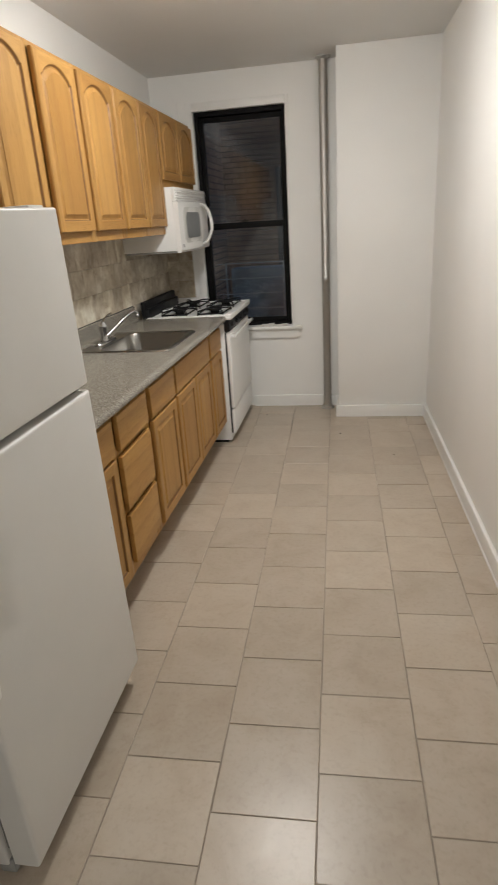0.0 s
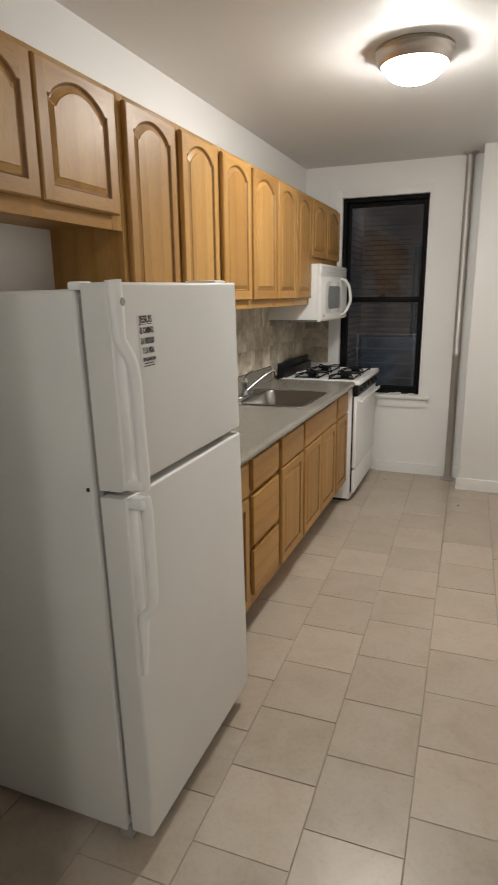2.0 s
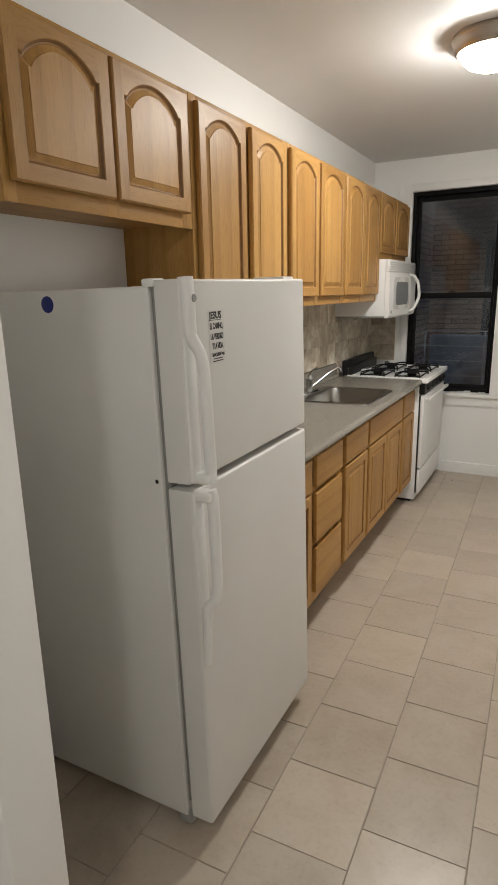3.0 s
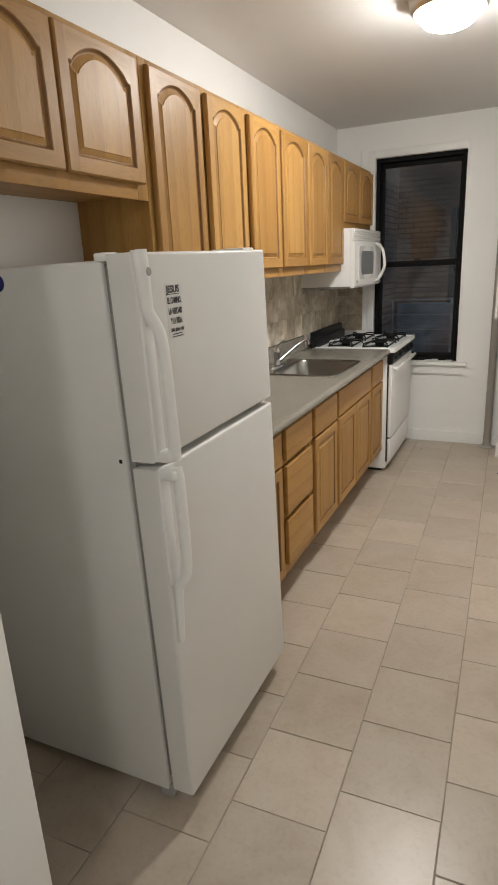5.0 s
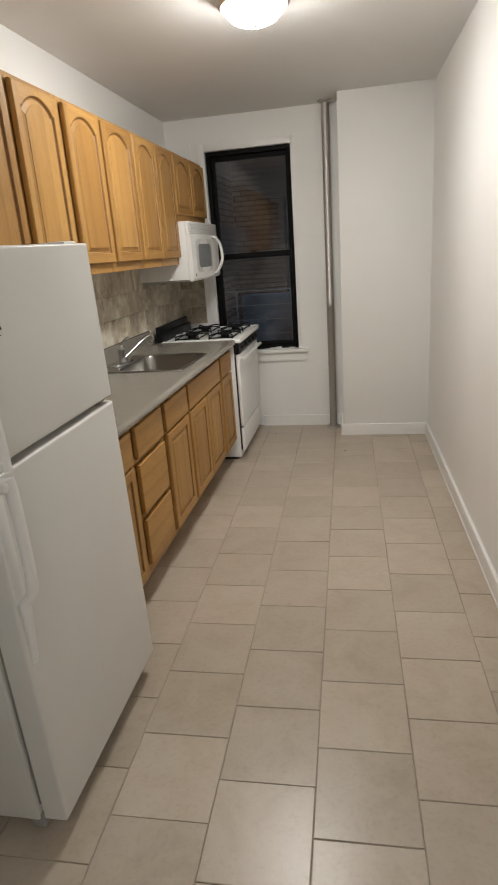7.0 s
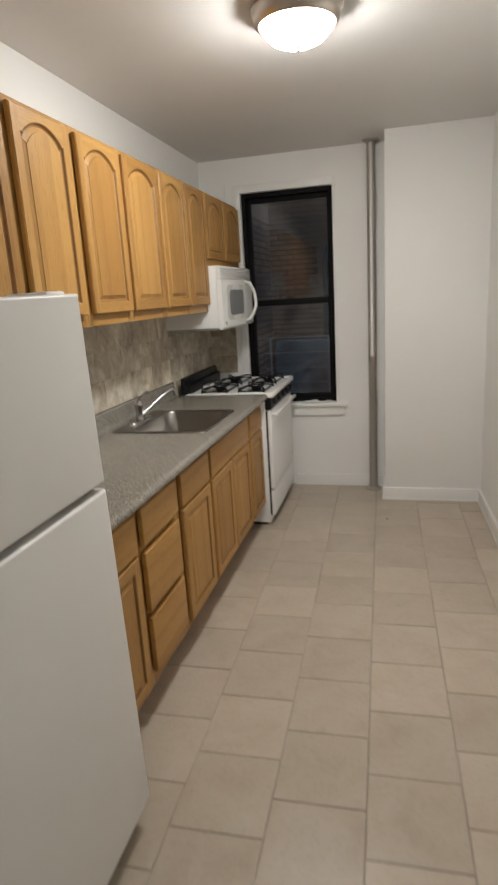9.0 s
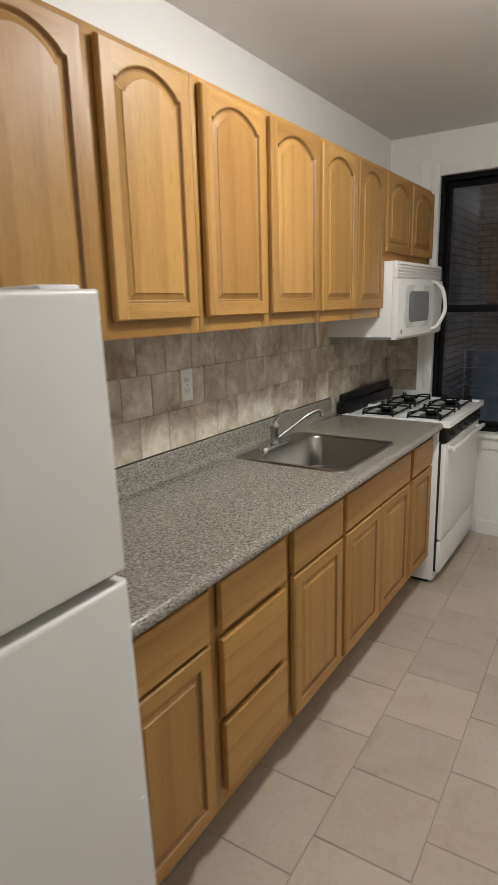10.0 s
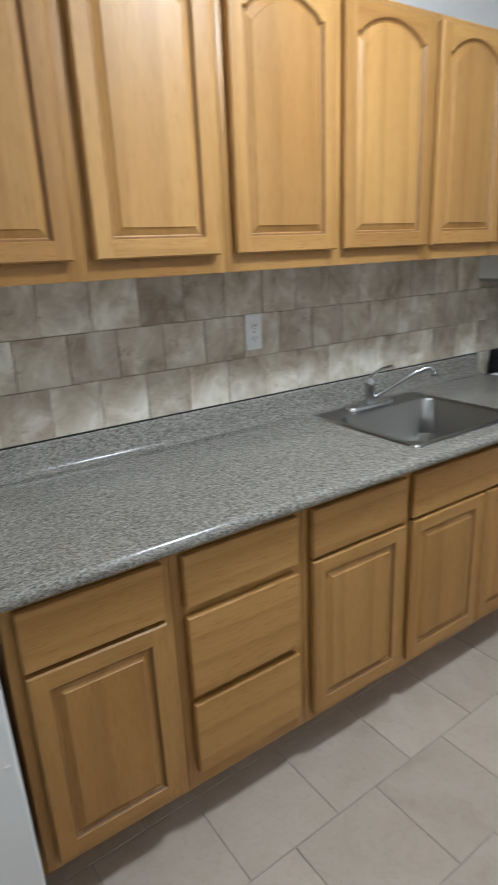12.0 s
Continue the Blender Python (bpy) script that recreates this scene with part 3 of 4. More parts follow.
# ---- worktop and sink ----
SX0, SX1, SY0, SY1 = 0.085, 0.585, 3.545, 4.105
CY0, CY1, CT = 2.300, 4.632, 0.914
top = thing("worktop", (0, 0, 0), "grey granite-look laminate worktop with rounded front edge", "worktop")
bm = bmesh.new()
holes = (SX0 + 0.02, SX1 - 0.02, SY0 + 0.02, SY1 - 0.02)
NX = 0.592
nose = [(NX + 0.03, CT)] + [(NX + 0.043 + 0.0195 * math.cos(a), CT - 0.0195 + 0.0195 * math.sin(a)) for a in [radians(90 - 180 * k / 10) for k in range(11)]] + [(NX + 0.03, CT - 0.039)]


def strip(y0, y1):
    rows = [[bm.verts.new((x, y, z)) for x, z in nose] for y in (y0, y1)]
    for k in range(len(nose) - 1):
        bm.faces.new((rows[0][k], rows[0][k + 1], rows[1][k + 1], rows[1][k]))
    for r in rows:
        bm.faces.new(r)


strip(CY0, CY1)
xs, ys = [0.0, holes[0], holes[1], NX + 0.03], [CY0, holes[2], holes[3], CY1]
for i in range(3):
    for j in range(3):
        if i == 1 and j == 1:
            continue
        for z in (CT, CT - 0.038):
            bm.faces.new([bm.verts.new((x, y, z)) for x, y in ((xs[i], ys[j]), (xs[i + 1], ys[j]), (xs[i + 1], ys[j + 1]), (xs[i], ys[j + 1]))])
for y in (CY0, CY1):
    bm.faces.new([bm.verts.new((x, y, z)) for x, z in ((0, CT), (NX + 0.03, CT), (NX + 0.03, CT - 0.038), (0, CT - 0.038))])
bmesh.ops.remove_doubles(bm, verts=bm.verts, dist=0.0002)
bmesh.ops.recalc_face_normals(bm, faces=bm.faces)
part("slab", bm, LAMINATE, top)
cove = [(0.002, 1.004), (0.016, 1.004), (0.021, 1.001), (0.0225, 0.996), (0.0225, 0.936), (0.026, 0.925), (0.034, 0.9175), (0.046, CT + 0.0006), (0.046, CT - 0.004), (0.002, CT - 0.004)]
bm = bmesh.new()
rows = [[bm.verts.new((x, y, z)) for x, z in cove] for y in (CY0, CY1)]
for k in range(len(cove)):
    j = (k + 1) % len(cove)
    bm.faces.new((rows[0][k], rows[0][j], rows[1][j], rows[1][k]))
for r in rows:
    bm.faces.new(r)
bmesh.ops.recalc_face_normals(bm, faces=bm.faces)
part("upstand", bm, LAMINATE, top, "low coved laminate upstand")
part("caulk_line", boxes((0.0005, 0.013, CY0, CY1, 1.0035, 1.0075, 0.001)), DARK, top, "dark caulk line on the upstand")


def rounded_rect(x0, x1, y0, y1, r, n=6):
    out = []
    for cx, cy, a0 in ((x1 - r, y1 - r, 0), (x0 + r, y1 - r, 90), (x0 + r, y0 + r, 180), (x1 - r, y0 + r, 270)):
        out += [(cx + r * math.cos(radians(a0 + 90 * k / n)), cy + r * math.sin(radians(a0 + 90 * k / n))) for k in range(n + 1)]
    return out


sink = thing("sink", (0, 0, CT), "single-bowl brushed stainless drop-in sink with a faucet ledge", "sink")
bx0, bx1, by0, by1 = SX0 + 0.105, SX1 - 0.03, SY0 + 0.035, SY1 - 0.035
bm = bmesh.new()
loops = []
for x0, x1, y0, y1, r, z in ((SX0, SX1, SY0, SY1, 0.03, 0.0005), (SX0 + 0.006, SX1 - 0.006, SY0 + 0.006, SY1 - 0.006, 0.028, 0.006), (bx0 - 0.006, bx1 + 0.006, by0 - 0.006, by1 + 0.006, 0.062, 0.004),
                             (bx0, bx1, by0, by1, 0.058, -0.004), (bx0 + 0.012, bx1 - 0.012, by0 + 0.012, by1 - 0.012, 0.055, -0.135),
                             (bx0 + 0.03, bx1 - 0.03, by0 + 0.03, by1 - 0.03, 0.05, -0.155), (bx0 + 0.07, bx1 - 0.07, by0 + 0.07, by1 - 0.07, 0.04, -0.160)):
    loops.append([bm.verts.new((x, y, z)) for x, y in rounded_rect(x0, x1, y0, y1, r)])
for a, b in zip(loops, loops[1:]):
    for k in range(len(a)):
        bm.faces.new((a[k], a[(k + 1) % len(a)], b[(k + 1) % len(a)], b[k]))
bm.faces.new(loops[-1])
bmesh.ops.recalc_face_normals(bm, faces=bm.faces)
part("bowl", bm, STEEL, sink)
bm = revolve([(0.0, -0.158), (0.03, -0.158), (0.042, -0.1565), (0.044, -0.159)], 28)
bm.transform(Matrix.Translation(((bx0 + bx1) / 2, (by0 + by1) / 2, 0)))
part("drain", bm, CHROME, sink)

fx, fy = SX0 + 0.052, 3.80
faucet = thing("faucet", (fx, fy, CT + 0.005), "single-lever chrome kitchen faucet on the sink ledge", "faucet")
bm = bmesh.new()
plate = [[bm.verts.new((x, y, z)) for x, y in rounded_rect(-0.027 + i, 0.027 - i, -0.12 + i, 0.12 - i, 0.026 - i)] for i, z in ((0, 0), (0.001, 0.008), (0.006, 0.013))]
for a, b in zip(plate, plate[1:]):
    for k in range(len(a)):
        bm.faces.new((a[k], a[(k + 1) % len(a)], b[(k + 1) % len(a)], b[k]))
bm.faces.new(plate[-1])
bmesh.ops.recalc_face_normals(bm, faces=bm.faces)
part("base_plate", bm, CHROME, faucet)
part("body", revolve([(0.023, 0.01), (0.020, 0.025), (0.0185, 0.07), (0.022, 0.080), (0.021, 0.100), (0.014, 0.114), (0.0, 0.118)], 24), CHROME, faucet)
part("spout", sweep(smooth_path([(0.01, 0.015, 0.035), (0.035, 0.055, 0.062), (0.085, 0.13, 0.115), (0.115, 0.18, 0.138), (0.125, 0.198, 0.136), (0.129, 0.205, 0.122)]), [0.0082] * 26 + [0.0092] * 5, n=12, up=(0, 0, 1)), CHROME, faucet)
part("aerator", boxes((0.120, 0.140, 0.196, 0.216, 0.104, 0.124, 0.007, 3)), CHROME, faucet)
part("lever", sweep(smooth_path([(0, 0, 0.112), (0.004, 0.02, 0.125), (0.01, 0.055, 0.140), (0.016, 0.095, 0.146)]), [0.008] * 8 + [0.0065] * 11, 0.005, n=10, up=(1, 0, 0)), CHROME, faucet)


# ---- outlets ----
def outlet(at, turn, label):
    o = thing("wall_outlet", at, label, "outlet", "white wall outlets")
    o.rotation_euler = (0, 0, turn)
    plate = part("cover_plate", boxes((0, 0.006, -0.034, 0.034, -0.061, 0.061, 0.003)), PLASTIC_WHITE, o)
    for z in (-0.021, 0.021):
        bm = bmesh.new()
        loops = [[bm.verts.new((x, y, z + q)) for y, q in rounded_rect(-0.017 + i, 0.017 - i, -0.0145 + i, 0.0145 - i, 0.011 - i)] for i, x in ((0, 0.005), (0, 0.008), (0.001, 0.009))]
        for a, b in zip(loops, loops[1:]):
            for k in range(len(a)):
                bm.faces.new((a[k], a[(k + 1) % len(a)], b[(k + 1) % len(a)], b[k]))
        bm.faces.new(loops[-1])
        bmesh.ops.recalc_face_normals(bm, faces=bm.faces)
        socket = part("socket", bm, PLASTIC_WHITE, o)
        part("slots", boxes((0.0088, 0.0094, -0.008, -0.0055, z - 0.004, z + 0.006), (0.0088, 0.0094, 0.0055, 0.008, z - 0.004, z + 0.006), (0.0088, 0.0094, -0.002, 0.002, z - 0.0105, z - 0.007)), DARK, socket)
    bm = revolve([(0.0, 0.0072), (0.003, 0.0068), (0.0035, 0.0058)], 12, "x")
    part("screw", bm, STEEL, o)


outlet((0.0095, 3.355, 1.241), 0.0, "white duplex outlet set in the stone-tile backsplash")
outlet((long_wall(2.86), 2.86, 1.210), math.pi, "white duplex outlet on the plain white wall")

# ---- chime box high on the wall ----
chime = thing("wall_chime", (long_wall(2.92), 2.92, 2.055), "dark bronze box with pale vents high on the wall", "chime box")
part("case", boxes((-0.055, 0.0, -0.10, 0.115, 0.0, 0.24, 0.016, 4)), BRONZE, chime)
for k in range(3):
    part("vent", boxes((-0.0575, -0.054, -0.075 + 0.055 * k, -0.045 + 0.055 * k, 0.06, 0.21, 0.0015)), MIDGREY, chime)
part("screw", boxes((-0.058, -0.053, 0.085, 0.095, 0.018, 0.028, 0.002)), STEEL, chime)

# ---- refrigerator ----
FX, FY0, FY1, FZ = 0.750, 1.586, 2.296, 1.547
FGAP, LEAN, SWAY = 1.061, radians(-0.75), radians(0.7)
fridge = thing("refrigerator", (0, FY0, 0), "white top-freezer refrigerator with textured doors and moulded handles", "refrigerator")
fridge.rotation_euler = (SWAY, LEAN, 0)
fw = FY1 - FY0
part("cabinet_shell", boxes((0.055, 0.660, 0.004, fw - 0.004, 0.042, FZ - 0.012, 0.008, 3)), FRIDGE_WHITE, fridge)
part("gasket", boxes((0.658, 0.678, 0.016, fw - 0.016, 0.09, FZ - 0.02, 0.003)), GASKET, fridge, "grey rubber door gasket")
part("kick_grille", boxes((0.643, 0.663, 0.02, fw - 0.02, 0.012, 0.06, 0.003), (0.628, 0.670, 0.008, 0.05, 0.014, 0.06, 0.004), (0.628, 0.688, fw - 0.05, fw - 0.008, 0.014, 0.06, 0.004)), MIDGREY, fridge)
for y in (0.05, fw - 0.05):
    for x in (0.10, 0.625):
        bm = revolve([(0.0, 0.0), (0.02, 0.0), (0.02, 0.010), (0.008, 0.012), (0.008, 0.045)], 16)
        bm.transform(Matrix.Translation((x, y, 0)))
        part("foot", bm, GASKET, fridge)


def fridge_door(name, z0, z1, label=""):
    bm = boxes((0.677, FX, 0.0, fw, z0, z1))
    front = [e for e in bm.edges if all(abs(q.co.x - FX) < 1e-5 for q in e.verts)]
    rest = [e for e in bm.edges if e not in front]
    bmesh.ops.bevel(bm, geom=front, offset=0.011, segments=4, profile=0.5, affect="EDGES")
    bmesh.ops.bevel(bm, geom=[e for e in bm.edges if all(abs(q.co.x - 0.677) < 1e-5 for q in e.verts)], offset=0.004, segments=2, affect="EDGES")
    return part(name, bm, FRIDGE_WHITE, fridge, label)


upper_door = fridge_door("freezer_door", FGAP + 0.009, FZ)
lower_door = fridge_door("fresh_food_door", 0.062, FGAP - 0.009)
part("hinge_cap", boxes((0.61, 0.72, fw - 0.09, fw - 0.012, FZ - 0.013, FZ + 0.008, 0.005)), PLASTIC_WHITE, fridge)
part("corner_cap", boxes((0.643, 0.678, 0.002, 0.05, FZ - 0.015, FZ + 0.004, 0.005)), PLASTIC_WHITE, fridge)
part("middle_hinge", boxes((0.65, 0.72, fw - 0.06, fw - 0.006, FGAP - 0.007, FGAP + 0.007, 0.002)), STEEL, fridge)
part("side_screw", boxes((0.640, 0.648, 0.0005, 0.006, FGAP + 0.0, FGAP + 0.01, 0.002)), DARK, fridge)

hy = 0.019


def grip(path, wide, deep, label):
    pts = smooth_path([(FX + x, hy + y, z) for x, y, z in path], 6)
    span = len(pts) - 1
    at = lambda sizes, i: sizes[0] + (sizes[1] - sizes[0]) * min(1.0, 2.5 * i / span) if i < span * 0.7 else sizes[1] + (sizes[2] - sizes[1]) * (i / span - 0.7) / 0.3
    return sweep(pts, [at(wide, i) for i in range(span + 1)], [at(deep, i) for i in range(span + 1)], 18), label


bm, note = grip([(0.003, 0, FZ + 0.004), (0.006, 0, FZ - 0.05), (0.007, 0, FZ - 0.112), (0.011, 0.002, FZ - 0.132), (0.026, 0.008, FZ - 0.165), (0.032, 0.011, FZ - 0.205), (0.034, 0.012, FZ - 0.28),
                 (0.034, 0.013, FZ - 0.38), (0.034, 0.014, FGAP + 0.05), (0.032, 0.014, FGAP + 0.012)], (0.021, 0.0155, 0.017), (0.017, 0.0135, 0.015), "moulded white plastic handle")
handle = part("handle", bm, PLASTIC_WHITE, upper_door, note)
part("handle_foot", boxes((FX - 0.008, FX + 0.040, 0.004, 0.050, FGAP + 0.010, FGAP + 0.036, 0.009, 4)), PLASTIC_WHITE, upper_door)
part("handle_back", boxes((FX - 0.008, FX + 0.004, 0.003, 0.044, FGAP + 0.012, FZ - 0.05, 0.004)), PLASTIC_WHITE, upper_door)
bm = revolve([(0.0, 0.0025), (0.008, 0.002), (0.0095, 0.0)], 20, "x")
bm.transform(Matrix.Translation((FX + 0.0215, hy + 0.003, FZ - 0.042)))
part("badge", bm, MIDGREY, handle, "small round grey maker's badge")
bm, note = grip([(0.030, 0.014, FGAP - 0.010), (0.035, 0.014, FGAP - 0.035), (0.036, 0.014, FGAP - 0.10), (0.036, 0.014, FGAP - 0.19), (0.034, 0.013, 0.792), (0.027, 0.010, 0.756), (0.012, 0.004, 0.736),
                 (0.008, 0.003, 0.706), (0.006, 0.001, 0.64), (0.002, 0, 0.572)], (0.017, 0.0155, 0.010), (0.015, 0.0135, 0.008), "moulded white plastic handle with tapering tail")
part("handle", bm, PLASTIC_WHITE, lower_door, note)
part("handle_foot", boxes((FX - 0.008, FX + 0.042, 0.004, 0.050, FGAP - 0.036, FGAP - 0.010, 0.009, 4)), PLASTIC_WHITE, lower_door)
part("handle_back", boxes((FX - 0.008, FX + 0.004, 0.003, 0.044, 0.74, FGAP - 0.012, 0.004)), PLASTIC_WHITE, lower_door)

# lettered magnet on the freezer door
TILT = Matrix.Translation((0, FY0, 0)) @ Matrix.Rotation(LEAN, 4, "Y") @ Matrix.Rotation(SWAY, 4, "X")
sticker = thing("lettered_sticker", TILT @ Vector((FX + 0.0004, 0.112, 1.346)), "pale sticker with black capital lettering on the freezer door", "sticker")
sticker.rotation_euler = (SWAY, LEAN, 0)
part("backing", boxes((0, 0.0006, 0, 0.072, 0, 0.128, 0.0002, 1)), PAPER, sticker)


def lettering(text, y, z, size, width, parent):
    cu = bpy.data.curves.new("lettering", "FONT")
    cu.body, cu.size, cu.extrude, cu.offset = text, size, 0.0003, size * 0.032
    src = new("lettering_source", cu)
    bpy.context.view_layer.update()
    me = bpy.data.meshes.new_from_object(src)
    bpy.data.objects.remove(src)
    bpy.data.curves.remove(cu)
    got = max(v.co.x for v in me.vertices)
    me.transform(Matrix.Translation((0.0009, y, z)) @ Matrix(((0, 0, 1, 0), (1, 0, 0, 0), (0, 1, 0, 0), (0, 0, 0, 1))) @ Matrix.Diagonal((width / got, 1, 1, 1)))
    me.materials.append(INK)
    ob = new("lettering", me)
    ob.parent = parent
    return ob


for text, z, size, a, w in (("JESUS", 0.108, 0.023, 0.004, 0.056), ("EL CAMINO,", 0.083, 0.020, 0.004, 0.062), ("LA VERDAD", 0.058, 0.020, 0.006, 0.060), ("Y LA VIDA.", 0.035, 0.020, 0.012, 0.052), ("SAN JUAN 14:6", 0.0165, 0.012, 0.010, 0.058)):
    lettering(text, a, z, size, w, sticker)
part("rule", boxes((0.0004, 0.0009, 0.004, 0.060, 0.1035, 0.1050)), INK, sticker)
for k, (a, b) in enumerate(((0.014, 0.058), (0.012, 0.062))):
    part("small_print", boxes((0.0004, 0.0009, a, b, 0.0095 - 0.006 * k, 0.0118 - 0.006 * k)), INK, sticker)
dot = revolve([(0.0, -0.0006), (0.020, -0.0006), (0.021, 0.0)], 32, "y")
dot.transform(TILT @ Matrix.Translation((0.343, 0.0036, 1.500)))
tagged(part("round_sticker", dot, BLUE), "round dark blue sticker on the refrigerator's side", "sticker")

bm = boxes((-0.0004, 0.0016, -0.004, 0.004, -0.003, 0.003, 0.0008))
bm.transform(TILT @ Matrix.Translation((FX, fw - 0.020, 0.606)))
tagged(part("adhesive_dot", bm, PLASTIC_WHITE), "tiny white adhesive dot on the refrigerator door", "adhesive dot")

# ---- stove ----
SY, SW = 4.640, 0.784
stove = thing("gas_stove", (0, SY, 0), "white four-burner gas stove with black control band", "stove")
part("body", boxes((0.03, 0.632, 0.0, SW, 0.022, 0.884, 0.004)), STOVE_WHITE, stove)
part("base", boxes((0.07, 0.60, 0.02, SW - 0.02, 0.0, 0.024)), DARK, stove)
part("door_seal", boxes((0.631, 0.6425, 0.010, SW - 0.010, 0.075, 0.797)), DARK, stove, "dark gap around the oven door")
door = part("oven_door", boxes((0.642, 0.668, 0.008, SW - 0.008, 0.262, 0.800, 0.008, 3)), STOVE_WHITE, stove)
part("handle", boxes((0.688, 0.708, 0.03, SW - 0.01, 0.758, 0.780, 0.008, 3), (0.660, 0.700, 0.05, 0.085, 0.760, 0.778, 0.005), (0.660, 0.700, SW - 0.085, SW - 0.05, 0.760, 0.778, 0.005)), PLASTIC_WHITE, door, "white bar handle")
part("drawer", boxes((0.642, 0.664, 0.008, SW - 0.008, 0.070, 0.250, 0.008, 3)), STOVE_WHITE, stove)
part("control_panel", boxes((0.625, 0.672, 0.004, SW - 0.004, 0.806, 0.892, 0.006)), BLACK, stove, "glossy black control band")
for k in range(5):
    bm = revolve([(0.0, 0.014), (0.014, 0.014), (0.016, 0.010), (0.018, 0.0)], 20, "x")
    box(bm, 0.012, 0.019, -0.003, 0.003, -0.013, 0.013, 0.001)
    bm.transform(Matrix.Translation((0.672, 0.09 + 0.15 * k, 0.848)))
    part("knob", bm, BLACK, stove)
bm = boxes((0.070, 0.688, -0.003, SW + 0.003, 0.887, 0.91, 0.006, 3))
box(bm, 0.10, 0.688, -0.003, 0.018, 0.908, 0.921, 0.005)
box(bm, 0.10, 0.688, SW - 0.018, SW + 0.003, 0.908, 0.921, 0.005)
box(bm, 0.668, 0.688, 0.0, SW, 0.908, 0.921, 0.005)
part("cooktop", bm, STOVE_WHITE, stove)
part("backguard", boxes((0.052, 0.105, 0.03, SW - 0.004, 0.88, 0.975, 0.008, 3), (0.05, 0.082, 0.03, SW - 0.004, 0.95, 1.022, 0.008, 3)), BLACK, stove, "low glossy black backguard")
vent = part("oven_vent", boxes((0.112, 0.160, 0.31, 0.47, 0.909, 0.928, 0.005)), STOVE_WHITE, stove)
for k in range(4):
    part("vent_slot", boxes((0.119, 0.153, 0.325 + 0.035 * k, 0.345 + 0.035 * k, 0.9275, 0.929)), DARK, vent)
for bx in (0.280, 0.535):
    for by in (0.190, 0.580):
        bm = revolve([(0.0, 0.912), (0.052, 0.9115), (0.062, 0.913), (0.066, 0.9102)], 28)
        bm.transform(Matrix.Translation((bx, by, 0)))
        part("drip_pan", bm, STEEL, stove)
        bm = revolve([(0.03, 0.912), (0.034, 0.921), (0.028, 0.927), (0.036, 0.929), (0.034, 0.934), (0.0, 0.936)], 24)
        bm.transform(Matrix.Translation((bx, by, 0)))
        part("burner", bm, IRON, stove)
        bm = bmesh.new()
        for k in range(4):
            a = radians(45 + 90 * k)
            ca, sa = math.cos(a), math.sin(a)
            px, py = (1 if ca > 0 else -1) * 0.088, (1 if sa > 0 else -1) * 0.150
            arm = sweep([(0.03 * ca, 0.03 * sa, 0.946), (px * 0.6, py * 0.6, 0.950), (px * 0.96, py * 0.96, 0.944), (px, py, 0.911)], 0.0052, n=8, up=(-sa, ca, 0))
            me = bpy.data.meshes.new("arm")
            arm.to_mesh(me)
            arm.free()
            bm.from_mesh(me)
            bpy.data.meshes.remove(me)
        hoop = revolve([(0.046, 0.938), (0.055, 0.938), (0.055, 0.948), (0.046, 0.948), (0.046, 0.938)], 20)
        for s in (-1, 1):
            box(bm, -0.088, 0.088, s * 0.150 - 0.0042, s * 0.150 + 0.0042, 0.922, 0.931, 0.002)
            box(bm, s * 0.088 - 0.0042, s * 0.088 + 0.0042, -0.150, 0.150, 0.922, 0.931, 0.002)
        me = bpy.data.meshes.new("hoop")
        hoop.to_mesh(me)
        hoop.free()
        bm.from_mesh(me)
        bpy.data.meshes.remove(me)
        bm.transform(Matrix.Translation((bx, by, 0)))
        part("grate", bm, IRON, stove, "black cast-iron pan grate")

# ---- microwave ----
MY, MW, MZ0, MZ1 = 4.602, 0.800, 1.336, 1.732
micro = thing("microwave", (0, MY, MZ0), "white over-the-range microwave with curved door handle", "microwave")
mh = MZ1 - MZ0
part("case", boxes((0.001, 0.372, 0.0, MW, 0.012, mh, 0.004)), PLASTIC_WHITE, micro)
part("underside", boxes((0.02, 0.37, 0.01, MW - 0.01, 0.0, 0.014, 0.003)), MIDGREY, micro, "grey metal underside")
bm = bmesh.new()
profile, steps = [], 14
for k in range(steps + 1):
    y = MW * k / steps
    profile.append((0.404 + 0.016 * math.sin(math.pi * k / steps), y))
low, high = [], []
for x, y in profile:
    low.append((bm.verts.new((x - 0.012, y, 0.0)), bm.verts.new((x, y, 0.014)), bm.verts.new((x, y, mh - 0.092)), bm.verts.new((x - 0.004, y, mh - 0.086))))
for a, b in zip(low, low[1:]):
    for k in range(3):
        bm.faces.new((a[k], b[k], b[k + 1], a[k + 1]))
back = [(bm.verts.new((0.373, y, 0.0)), bm.verts.new((0.373, y, mh - 0.086))) for _, y in profile]
for (a, b), (c0, d) in zip(zip(low, low[1:]), zip(back, back[1:])):
    bm.faces.new((a[0], c0[0], d[0], b[0]))
    bm.faces.new((a[3], b[3], d[1], c0[1]))
for side in (0, -1):
    bm.faces.new([*low[side], back[side][1], back[side][0]])
bmesh.ops.recalc_face_normals(bm, faces=bm.faces)
mdoor = part("door", bm, PLASTIC_WHITE, micro)
bm = bmesh.new()
ring = rounded_rect(0.085, 0.515, 0.055, mh - 0.118, 0.05, 8)
outer = [bm.verts.new((0.405 + 0.016 * math.sin(math.pi * y / MW) + 0.002, y, z)) for y, z in ring]
bm.faces.new(outer)
rim = [bm.verts.new((0.405 + 0.016 * math.sin(math.pi * y / MW) - 0.004, y, z)) for y, z in ring]
for k in range(len(ring)):
    bm.faces.new((outer[k], outer[(k + 1) % len(ring)], rim[(k + 1) % len(ring)], rim[k]))
